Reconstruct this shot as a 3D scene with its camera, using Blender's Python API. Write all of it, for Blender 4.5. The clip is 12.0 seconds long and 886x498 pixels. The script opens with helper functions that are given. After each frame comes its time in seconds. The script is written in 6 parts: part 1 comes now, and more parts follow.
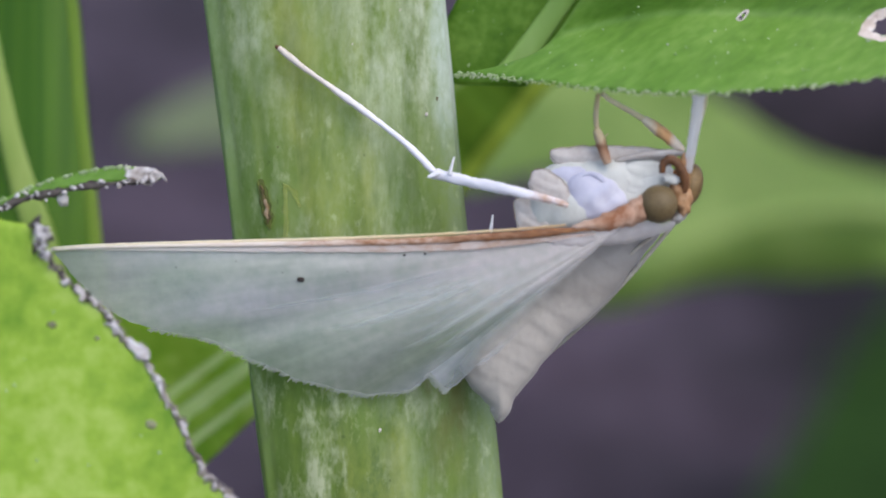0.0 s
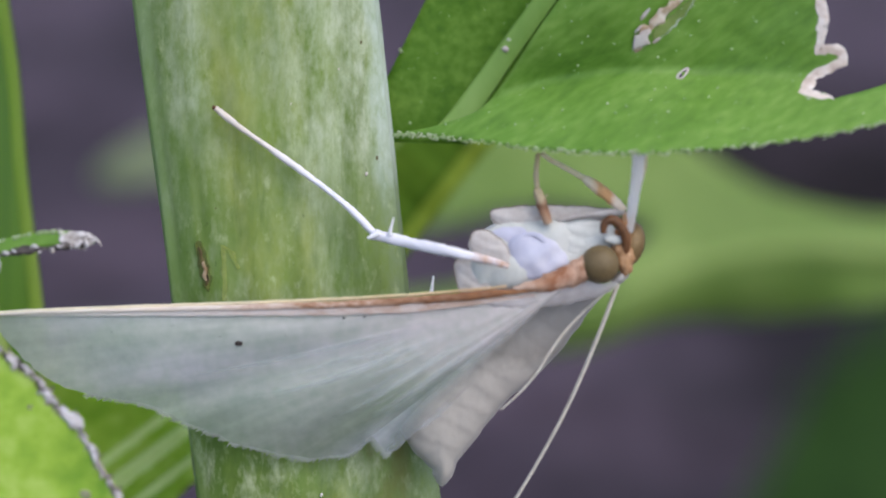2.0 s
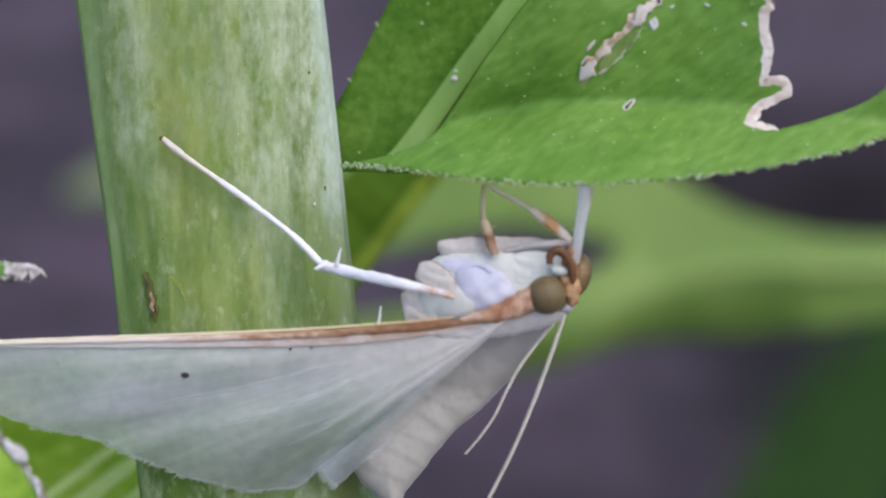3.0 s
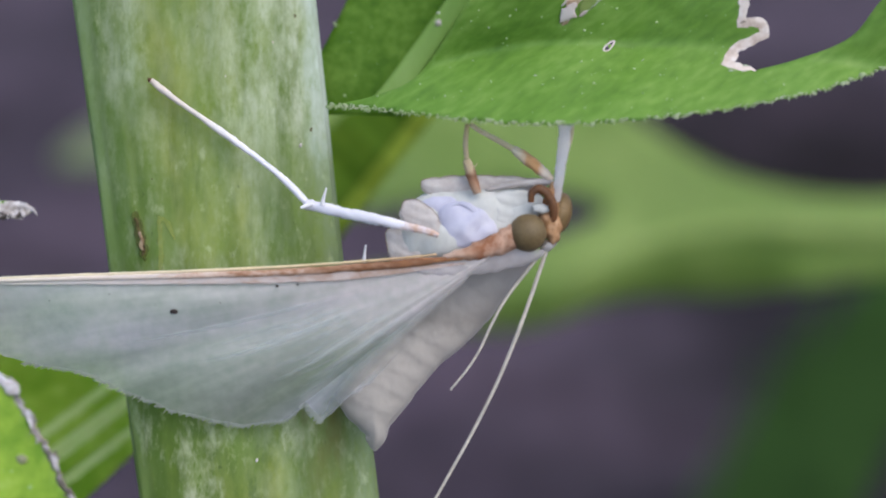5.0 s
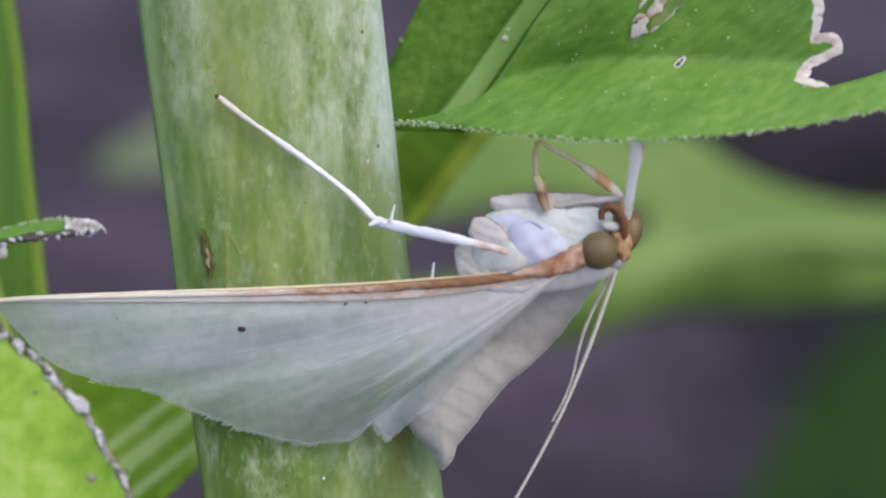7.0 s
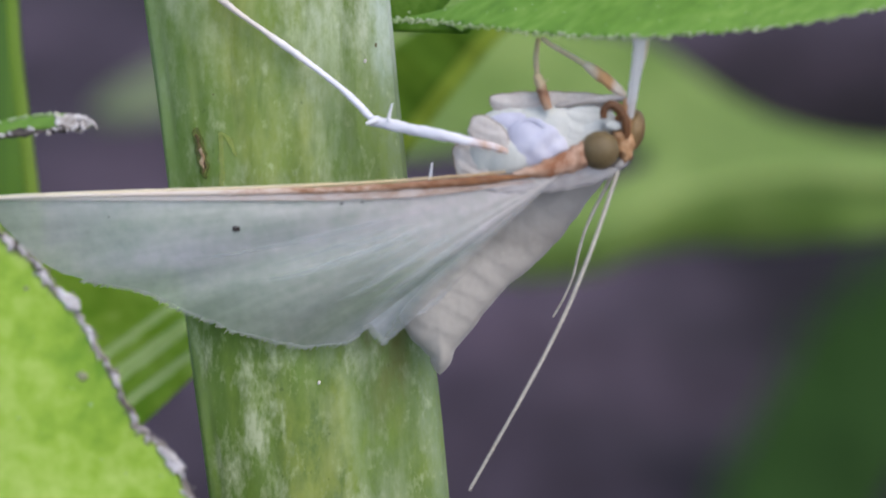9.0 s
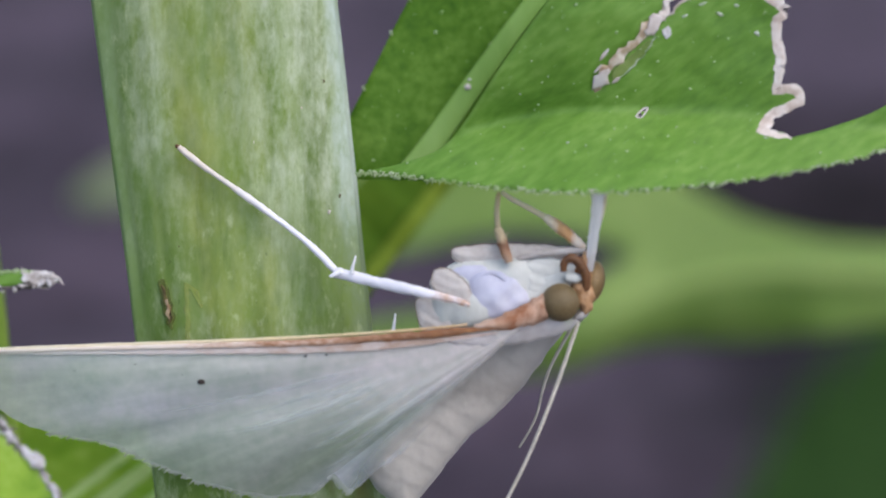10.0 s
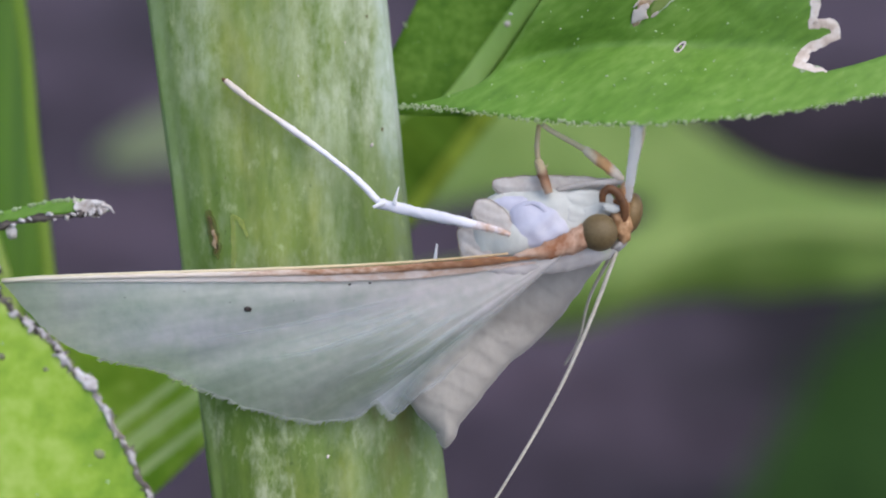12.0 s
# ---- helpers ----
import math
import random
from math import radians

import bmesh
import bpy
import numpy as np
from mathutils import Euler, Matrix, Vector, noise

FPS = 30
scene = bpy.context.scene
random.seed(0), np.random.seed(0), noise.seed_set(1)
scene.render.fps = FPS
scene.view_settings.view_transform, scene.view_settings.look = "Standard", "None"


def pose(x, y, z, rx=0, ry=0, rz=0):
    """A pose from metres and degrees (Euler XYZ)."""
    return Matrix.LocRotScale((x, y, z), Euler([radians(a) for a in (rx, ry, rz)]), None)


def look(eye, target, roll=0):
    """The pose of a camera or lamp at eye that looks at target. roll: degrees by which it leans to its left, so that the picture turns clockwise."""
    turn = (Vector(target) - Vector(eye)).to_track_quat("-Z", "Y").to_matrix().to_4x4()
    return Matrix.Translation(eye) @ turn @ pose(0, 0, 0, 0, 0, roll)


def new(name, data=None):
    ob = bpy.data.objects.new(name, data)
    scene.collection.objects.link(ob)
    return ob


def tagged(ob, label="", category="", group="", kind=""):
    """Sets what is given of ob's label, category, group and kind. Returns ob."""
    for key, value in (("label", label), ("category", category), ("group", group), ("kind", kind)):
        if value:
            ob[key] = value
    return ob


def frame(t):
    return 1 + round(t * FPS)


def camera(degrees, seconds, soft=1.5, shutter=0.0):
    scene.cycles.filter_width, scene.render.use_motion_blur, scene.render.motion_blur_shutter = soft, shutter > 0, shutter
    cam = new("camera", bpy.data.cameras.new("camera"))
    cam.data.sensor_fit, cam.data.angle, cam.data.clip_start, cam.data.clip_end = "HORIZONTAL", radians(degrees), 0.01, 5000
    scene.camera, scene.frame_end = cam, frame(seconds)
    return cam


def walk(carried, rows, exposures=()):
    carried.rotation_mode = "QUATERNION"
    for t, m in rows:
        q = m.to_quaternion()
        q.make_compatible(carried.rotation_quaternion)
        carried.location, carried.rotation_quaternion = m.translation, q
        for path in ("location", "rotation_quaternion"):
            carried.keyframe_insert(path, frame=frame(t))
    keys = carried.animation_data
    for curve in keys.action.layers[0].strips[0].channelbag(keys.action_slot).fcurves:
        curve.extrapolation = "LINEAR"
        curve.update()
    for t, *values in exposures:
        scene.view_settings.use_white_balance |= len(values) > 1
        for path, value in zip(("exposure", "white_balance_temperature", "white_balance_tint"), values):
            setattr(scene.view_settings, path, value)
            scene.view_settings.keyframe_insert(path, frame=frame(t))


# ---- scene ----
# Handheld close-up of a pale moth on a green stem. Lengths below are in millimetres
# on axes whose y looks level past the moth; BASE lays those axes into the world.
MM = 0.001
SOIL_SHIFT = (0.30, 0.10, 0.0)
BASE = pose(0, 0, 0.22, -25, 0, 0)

cam = camera(30, 12.0, soft=2.0)
cam.data.dof.use_dof = True
cam.data.dof.focus_distance = 0.0417
cam.data.dof.aperture_fstop = 47.0
PATH = [
    (0, pose(0.000000, -0.036830, 0.237174, 65.000, -0.000, -0.000)),
    (0.1, pose(0.000077, -0.036876, 0.237129, 64.915, -0.030, -0.106)),
    (0.2, pose(0.000168, -0.036795, 0.237354, 65.251, -0.068, -0.230)),
    (0.3, pose(0.000147, -0.036741, 0.237522, 65.498, -0.039, -0.210)),
    (0.4, pose(0.000238, -0.036746, 0.237563, 65.547, -0.077, -0.334)),
    (0.5, pose(0.000429, -0.036717, 0.237677, 65.712, -0.174, -0.586)),
    (0.6, pose(0.000864, -0.036608, 0.237822, 65.966, -0.385, -1.161)),
    (0.7, pose(0.001150, -0.036639, 0.237666, 65.751, -0.509, -1.549)),
    (0.8, pose(0.001380, -0.036588, 0.237687, 65.813, -0.598, -1.864)),
    (0.9, pose(0.001345, -0.036435, 0.237925, 66.208, -0.529, -1.839)),
    (1, pose(0.001021, -0.036361, 0.237995, 66.337, -0.288, -1.445)),
    (1.1, pose(0.000511, -0.036302, 0.237999, 66.370, 0.005, -0.789)),
    (1.2, pose(0.000195, -0.036319, 0.237839, 66.154, 0.183, -0.381)),
    (1.3, pose(0.000173, -0.036325, 0.237704, 65.978, 0.186, -0.349)),
    (1.4, pose(0.000257, -0.036237, 0.237771, 66.117, 0.125, -0.452)),
    (1.5, pose(0.000244, -0.036095, 0.237955, 66.436, 0.124, -0.429)),
    (1.6, pose(0.000320, -0.036128, 0.237821, 66.246, 0.114, -0.543)),
    (1.7, pose(0.000506, -0.036272, 0.237448, 65.684, 0.038, -0.800)),
    (1.8, pose(0.000720, -0.036334, 0.237252, 65.399, -0.054, -1.092)),
    (1.9, pose(0.000874, -0.036234, 0.237404, 65.655, -0.109, -1.303)),
    (2, pose(0.000739, -0.036086, 0.237659, 66.068, 0.008, -1.144)),
    (2.1, pose(0.000903, -0.036110, 0.237600, 65.979, -0.066, -1.365)),
    (2.2, pose(0.001285, -0.036144, 0.237519, 65.862, -0.270, -1.864)),
    (2.3, pose(0.001725, -0.036058, 0.237697, 66.152, -0.508, -2.434)),
    (2.4, pose(0.001941, -0.035985, 0.237845, 66.390, -0.612, -2.718)),
    (2.5, pose(0.002042, -0.035979, 0.237851, 66.403, -0.649, -2.858)),
    (2.6, pose(0.001865, -0.035948, 0.237928, 66.516, -0.555, -2.626)),
    (2.7, pose(0.001383, -0.035912, 0.238014, 66.636, -0.279, -2.003)),
    (4.3, pose(0.001468, -0.036930, 0.237671, 65.593, -0.304, -2.135)),
    (4.4, pose(0.001374, -0.036987, 0.237623, 65.495, -0.254, -2.014)),
    (4.5, pose(0.001314, -0.036998, 0.237673, 65.550, -0.222, -1.933)),
    (4.6, pose(0.001417, -0.037038, 0.237595, 65.430, -0.280, -2.068)),
    (4.7, pose(0.001656, -0.037001, 0.237681, 65.566, -0.417, -2.375)),
    (4.8, pose(0.001667, -0.036862, 0.237988, 66.043, -0.417, -2.387)),
    (4.9, pose(0.001714, -0.036945, 0.237816, 65.775, -0.442, -2.451)),
    (5, pose(0.001571, -0.037022, 0.237659, 65.524, -0.353, -2.273)),
    (5.1, pose(0.001364, -0.036985, 0.237808, 65.732, -0.262, -1.991)),
    (5.2, pose(0.001261, -0.036951, 0.237949, 65.931, -0.232, -1.843)),
    (5.3, pose(0.001041, -0.037066, 0.237772, 65.631, -0.135, -1.550)),
    (5.4, pose(0.000831, -0.037074, 0.237824, 65.690, -0.042, -1.266)),
    (5.5, pose(0.000814, -0.037110, 0.237816, 65.658, -0.065, -1.230)),
    (5.6, pose(0.001004, -0.036986, 0.237938, 65.892, -0.170, -1.475)),
    (5.7, pose(0.001046, -0.037069, 0.237616, 65.431, -0.189, -1.536)),
    (5.8, pose(0.000933, -0.037017, 0.237582, 65.416, -0.113, -1.394)),
    (5.9, pose(0.000769, -0.036992, 0.237491, 65.313, -0.009, -1.190)),
    (6, pose(0.000421, -0.036846, 0.237661, 65.614, 0.208, -0.746)),
    (6.1, pose(0.000378, -0.036691, 0.237884, 65.991, 0.253, -0.696)),
    (6.2, pose(0.000468, -0.036526, 0.238129, 66.403, 0.219, -0.816)),
    (6.3, pose(0.000643, -0.036329, 0.238443, 66.924, 0.135, -1.043)),
    (6.4, pose(0.000561, -0.036173, 0.238669, 67.304, 0.204, -0.942)),
    (6.5, pose(0.000468, -0.036163, 0.238583, 67.200, 0.278, -0.832)),
    (6.6, pose(0.000559, -0.036248, 0.238433, 66.958, 0.214, -0.947)),
    (6.7, pose(0.000677, -0.036309, 0.238336, 66.799, 0.135, -1.096)),
    (6.8, pose(0.000692, -0.036269, 0.238457, 66.977, 0.118, -1.110)),
    (6.9, pose(0.000725, -0.036401, 0.238208, 66.581, 0.089, -1.152)),
    (7, pose(0.000729, -0.036639, 0.237731, 65.829, 0.076, -1.160)),
    (7.1, pose(0.000902, -0.036647, 0.237686, 65.769, -0.030, -1.381)),
    (7.2, pose(0.001032, -0.036580, 0.237801, 65.958, -0.110, -1.544)),
    (8.8, pose(0.000606, -0.036388, 0.236984, 65.024, -0.114, -0.889)),
    (8.9, pose(0.000640, -0.036451, 0.236591, 64.483, -0.150, -0.928)),
    (9, pose(0.000749, -0.036464, 0.236304, 64.111, -0.231, -1.062)),
    (9.1, pose(0.000770, -0.036318, 0.236601, 64.577, -0.213, -1.101)),
    (9.2, pose(0.000786, -0.036163, 0.236919, 65.076, -0.192, -1.133)),
    (9.3, pose(0.000709, -0.036108, 0.237023, 65.242, -0.116, -1.048)),
    (9.4, pose(0.000806, -0.036132, 0.236957, 65.144, -0.144, -1.185)),
    (9.5, pose(0.000801, -0.036145, 0.236914, 65.081, -0.112, -1.194)),
    (9.6, pose(0.000988, -0.036163, 0.237132, 65.351, -0.188, -1.447)),
    (9.7, pose(0.001153, -0.036111, 0.237499, 65.854, -0.250, -1.669)),
    (9.8, pose(0.001228, -0.036154, 0.237662, 66.039, -0.259, -1.779)),
    (9.9, pose(0.001264, -0.036166, 0.237893, 66.326, -0.245, -1.838)),
    (10, pose(0.001212, -0.036144, 0.238195, 66.726, -0.178, -1.784)),
    (10.1, pose(0.001414, -0.036068, 0.238469, 67.125, -0.331, -2.022)),
    (10.2, pose(0.001648, -0.036136, 0.238434, 67.044, -0.506, -2.308)),
    (10.3, pose(0.001842, -0.036288, 0.238218, 66.683, -0.658, -2.544)),
    (10.4, pose(0.001546, -0.036421, 0.238044, 66.373, -0.517, -2.152)),
    (10.5, pose(0.001145, -0.036435, 0.238124, 66.460, -0.313, -1.624)),
    (10.6, pose(0.000964, -0.036380, 0.238336, 66.760, -0.218, -1.385)),
    (10.7, pose(0.000789, -0.036416, 0.238354, 66.759, -0.128, -1.156)),
    (10.8, pose(0.000539, -0.036499, 0.238273, 66.604, 0.007, -0.831)),
    (10.9, pose(0.000539, -0.036559, 0.238238, 66.524, -0.007, -0.825)),
    (11, pose(0.000691, -0.036628, 0.238184, 66.414, -0.111, -1.015)),
    (11.1, pose(0.000798, -0.036762, 0.237977, 66.071, -0.148, -1.164)),
    (11.2, pose(0.000991, -0.036903, 0.237753, 65.704, -0.237, -1.426)),
    (11.3, pose(0.001094, -0.037082, 0.237446, 65.207, -0.273, -1.573)),
    (11.4, pose(0.000966, -0.037204, 0.237264, 64.900, -0.170, -1.424)),
    (11.5, pose(0.000679, -0.037131, 0.237500, 65.241, 0.028, -1.068)),
    (11.6, pose(0.000337, -0.037019, 0.237866, 65.772, 0.220, -0.620)),
    (11.7, pose(0.000402, -0.037018, 0.237996, 65.940, 0.168, -0.696)),
    (11.8, pose(0.000519, -0.037252, 0.237621, 65.321, 0.083, -0.844)),
    (11.9, pose(0.000621, -0.037209, 0.237841, 65.629, 0.010, -0.965)),
    (12, pose(0.000684, -0.037296, 0.237782, 65.503, -0.042, -1.041)),
]
walk(cam, PATH)

# ---- light: overcast garden ----
world = bpy.data.worlds.new("sky")
scene.world = world
world.use_nodes = True
sky = world.node_tree.nodes.new("ShaderNodeTexSky")
sky.sky_type = "NISHITA"
sky.sun_disc = False
sky.sun_elevation = radians(64)
sky.sun_rotation = radians(130)
sky.air_density = 1.0
sky.dust_density = 3.0
background = world.node_tree.nodes["Background"]
background.inputs["Strength"].default_value = 0.215
world.node_tree.links.new(sky.outputs["Color"], background.inputs["Color"])
sun = new("sun", bpy.data.lights.new("sun", "SUN"))
sun.data.energy = 0.85
sun.data.angle = radians(60)
sun.data.color = (1.0, 0.96, 0.91)
sun.matrix_world = look((0.40, -0.62, 0.75), (0, 0, 0))
scene.view_settings.exposure = 0.02


# ---- materials ----
def material(name, stops, scale=900.0, stretch=(1, 1, 1), fine=5.0, rough=0.5, bump=0.15, bump_size=0.02,
             thin=0.0, clear=0.0, sheen=0.0, spec=0.4, detail=6.0, mix=0.35):
    """Two scales of noise over colour stops, fine relief; thin: share of light that passes through the sheet."""
    m = bpy.data.materials.new(name)
    m.use_nodes = True
    nt = m.node_tree
    n, link = nt.nodes, nt.links.new
    shader, out = n["Principled BSDF"], n["Material Output"]
    where, mapping = n.new("ShaderNodeTexCoord"), n.new("ShaderNodeMapping")
    mapping.inputs["Scale"].default_value = stretch
    link(where.outputs["Object"], mapping.inputs["Vector"])
    big, small = n.new("ShaderNodeTexNoise"), n.new("ShaderNodeTexNoise")
    for tex, s, d in ((big, scale, detail), (small, scale * fine, 3.0)):
        tex.inputs["Scale"].default_value, tex.inputs["Detail"].default_value = s, d
        link(mapping.outputs["Vector"], tex.inputs["Vector"])
    blend = n.new("ShaderNodeMix")
    blend.data_type = "FLOAT"
    blend.inputs[0].default_value = mix
    link(big.outputs["Fac"], blend.inputs[2])
    link(small.outputs["Fac"], blend.inputs[3])
    ramp = n.new("ShaderNodeValToRGB")
    while len(ramp.color_ramp.elements) < len(stops):
        ramp.color_ramp.elements.new(0.5)
    for e, (at, c) in zip(ramp.color_ramp.elements, stops):
        e.position, e.color = at, (*c, 1)
    link(blend.outputs[0], ramp.inputs["Fac"])
    link(ramp.outputs["Color"], shader.inputs["Base Color"])
    shader.inputs["Roughness"].default_value = rough
    shader.inputs["Specular IOR Level"].default_value = spec
    if sheen:
        shader.inputs["Sheen Weight"].default_value = sheen
    relief = n.new("ShaderNodeBump")
    relief.inputs["Strength"].default_value, relief.inputs["Distance"].default_value = bump, bump_size * MM
    link(blend.outputs[0], relief.inputs["Height"])
    link(relief.outputs["Normal"], shader.inputs["Normal"])
    last = shader.outputs["BSDF"]
    for share, kind in ((thin, "ShaderNodeBsdfTranslucent"), (clear, "ShaderNodeBsdfTransparent")):
        if share:
            other, both = n.new(kind), n.new("ShaderNodeMixShader")
            if kind.endswith("Translucent"):
                link(ramp.outputs["Color"], other.inputs["Color"])
            both.inputs["Fac"].default_value = share
            link(last, both.inputs[1])
            link(other.outputs["BSDF"], both.inputs[2])
            last = both.outputs["Shader"]
    link(last, out.inputs["Surface"])
    return m


def graded(name, axis, start, end, stops, broken=0.5, **more):
    """Like material, but the colour runs along one axis of the thing from start to end (mm), broken by noise."""
    m = material(name, [(0.3, (0, 0, 0)), (0.7, (1, 1, 1))], **more)
    n, link = m.node_tree.nodes, m.node_tree.links.new
    ramp = next(x for x in n if x.type == "VALTORGB")
    mixer = next(x for x in n if x.type == "MIX")
    where = next(x for x in n if x.type == "TEX_COORD")
    split, span, add, push = n.new("ShaderNodeSeparateXYZ"), n.new("ShaderNodeMapRange"), n.new("ShaderNodeMath"), n.new("ShaderNodeMath")
    link(where.outputs["Object"], split.inputs["Vector"])
    link(split.outputs["XYZ".index(axis)], span.inputs["Value"])
    span.inputs["From Min"].default_value, span.inputs["From Max"].default_value = start * MM, end * MM
    push.operation = "MULTIPLY_ADD"
    push.inputs[1].default_value, push.inputs[2].default_value = broken, -broken / 2
    link(mixer.outputs[0], push.inputs[0])
    link(span.outputs["Result"], add.inputs[0])
    link(push.outputs["Value"], add.inputs[1])
    while len(ramp.color_ramp.elements) < len(stops):
        ramp.color_ramp.elements.new(0.5)
    for e, (at, c) in zip(ramp.color_ramp.elements, stops):
        e.position, e.color = at, (*c, 1)
    link(add.outputs["Value"], ramp.inputs["Fac"])
    return m


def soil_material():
    """Crumbly purplish soil; uneven dark patches paint in the shade between plants."""
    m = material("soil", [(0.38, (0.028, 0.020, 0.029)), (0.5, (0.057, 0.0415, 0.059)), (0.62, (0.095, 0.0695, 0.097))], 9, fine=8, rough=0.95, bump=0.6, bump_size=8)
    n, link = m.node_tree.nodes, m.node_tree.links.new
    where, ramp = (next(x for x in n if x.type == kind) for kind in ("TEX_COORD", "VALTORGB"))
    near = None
    # first three sit where the shade lies; the rest are scattered to match
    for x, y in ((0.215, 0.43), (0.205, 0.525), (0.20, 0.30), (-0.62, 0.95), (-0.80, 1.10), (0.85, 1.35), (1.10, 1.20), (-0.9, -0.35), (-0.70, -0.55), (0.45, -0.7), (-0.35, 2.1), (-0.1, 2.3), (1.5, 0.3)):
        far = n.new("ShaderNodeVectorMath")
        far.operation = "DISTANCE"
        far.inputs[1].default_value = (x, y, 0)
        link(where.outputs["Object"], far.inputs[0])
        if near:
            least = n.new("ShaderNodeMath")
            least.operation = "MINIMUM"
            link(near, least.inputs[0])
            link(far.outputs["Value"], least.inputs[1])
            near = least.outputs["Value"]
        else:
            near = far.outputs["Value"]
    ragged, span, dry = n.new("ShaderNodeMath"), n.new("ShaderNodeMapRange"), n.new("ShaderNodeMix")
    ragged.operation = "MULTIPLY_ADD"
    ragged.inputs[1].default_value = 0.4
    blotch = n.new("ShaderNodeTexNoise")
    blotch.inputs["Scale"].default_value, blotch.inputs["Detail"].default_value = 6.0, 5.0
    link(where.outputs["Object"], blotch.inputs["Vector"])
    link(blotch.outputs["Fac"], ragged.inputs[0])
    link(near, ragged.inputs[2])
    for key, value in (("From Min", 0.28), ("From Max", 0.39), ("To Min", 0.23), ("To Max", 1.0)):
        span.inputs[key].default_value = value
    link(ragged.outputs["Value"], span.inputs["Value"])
    # multiplies the soil colour down inside the painted shade patches
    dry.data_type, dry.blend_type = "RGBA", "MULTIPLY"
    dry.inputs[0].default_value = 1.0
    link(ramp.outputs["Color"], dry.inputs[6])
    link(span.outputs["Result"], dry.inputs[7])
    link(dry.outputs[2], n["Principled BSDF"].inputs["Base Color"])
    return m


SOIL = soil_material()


def stem_material():
    """Green skin in lengthwise bands between dark grooves, clouded by a whitish waxy bloom, with fine dark flecks and a
    painted sky sheen on its right edge.
    """
    m = material("stem_skin", [(0.30, (0.098, 0.178, 0.022)), (0.45, (0.145, 0.232, 0.032)), (0.58, (0.20, 0.275, 0.045)), (0.72, (0.175, 0.265, 0.055))],
                 300, (1.2, 1.2, 0.12), 5, 0.55, 0.6, 0.03, mix=0.4, detail=8, spec=0.3)
    n, link = m.node_tree.nodes, m.node_tree.links.new
    where, shader = next(x for x in n if x.type == "TEX_COORD"), n["Principled BSDF"]
    ramp = next(x for x in n if x.type == "VALTORGB")

    def cloud(scale, stretch, low, high, detail, rough=0.65):
        tex, at, span = n.new("ShaderNodeTexNoise"), n.new("ShaderNodeMapping"), n.new("ShaderNodeMapRange")
        at.inputs["Scale"].default_value = stretch
        tex.inputs["Scale"].default_value, tex.inputs["Detail"].default_value, tex.inputs["Roughness"].default_value = scale, detail, rough
        span.inputs["From Min"].default_value, span.inputs["From Max"].default_value = low, high
        link(where.outputs["Object"], at.inputs["Vector"])
        link(at.outputs["Vector"], tex.inputs["Vector"])
        link(tex.outputs["Fac"], span.inputs["Value"])
        return span.outputs["Result"]

    def maths(kind, a, b, c=None):
        x = n.new("ShaderNodeMath")
        x.operation = kind
        for socket, value in zip(x.inputs, (a, b, c)):
            if value is None:
                continue
            if hasattr(value, "is_linked"):
                link(value, socket)
            else:
                socket.default_value = value
        return x.outputs["Value"]

    def times(a, b):
        return maths("MULTIPLY", a, b)

    def over(under, colour, share):
        mix = n.new("ShaderNodeMix")
        mix.data_type = "RGBA"
        link(share, mix.inputs[0])
        link(under, mix.inputs[6])
        mix.inputs[7].default_value = (*colour, 1)
        return mix.outputs[2]

    # distance across the stem from its axis, wavering a little along its length
    parts = n.new("ShaderNodeSeparateXYZ")
    link(where.outputs["Object"], parts.inputs["Vector"])
    side = maths("MULTIPLY_ADD", parts.outputs["Z"], STEM_LEAN, parts.outputs["X"])
    side = maths("MULTIPLY_ADD", cloud(420, (1, 1, 0.35), 0.3, 0.7, 4), 0.55 * MM, side)
    side = maths("SUBTRACT", side, 0.275 * MM)
    height = parts.outputs["Z"]

    def ramped(value, low, high, least=0.0, most=1.0):
        span = n.new("ShaderNodeMapRange")
        span.interpolation_type = "SMOOTHSTEP"
        for key, number in (("From Min", low * MM), ("From Max", high * MM), ("To Min", least), ("To Max", most)):
            span.inputs[key].default_value = number
        link(value, span.inputs["Value"])
        return span.outputs["Result"]

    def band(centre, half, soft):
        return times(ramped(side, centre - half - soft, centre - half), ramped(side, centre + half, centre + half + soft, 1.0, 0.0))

    def above(low, high, least=0.0, most=1.0):
        return ramped(height, low + 240, high + 240, least, most)

    mottle = maths("MULTIPLY_ADD", cloud(4200, (1, 1, 0.5), 0.38, 0.62, 8), 0.45, times(cloud(1400, (1, 1, 0.5), 0.36, 0.62, 10), 0.6))
    streaks = cloud(900, (1, 1, 0.12), 0.34, 0.62, 5)
    c = ramp.outputs["Color"]
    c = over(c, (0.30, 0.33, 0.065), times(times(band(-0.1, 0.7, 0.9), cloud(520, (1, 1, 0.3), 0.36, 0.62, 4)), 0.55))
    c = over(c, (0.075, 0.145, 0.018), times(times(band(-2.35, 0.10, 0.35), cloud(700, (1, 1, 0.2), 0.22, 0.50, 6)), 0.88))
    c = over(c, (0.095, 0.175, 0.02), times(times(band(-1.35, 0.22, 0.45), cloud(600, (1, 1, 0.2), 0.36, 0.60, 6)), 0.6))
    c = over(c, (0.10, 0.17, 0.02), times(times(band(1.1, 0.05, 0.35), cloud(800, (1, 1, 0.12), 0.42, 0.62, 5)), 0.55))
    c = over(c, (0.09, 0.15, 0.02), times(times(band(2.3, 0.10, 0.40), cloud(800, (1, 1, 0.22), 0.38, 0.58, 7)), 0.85))
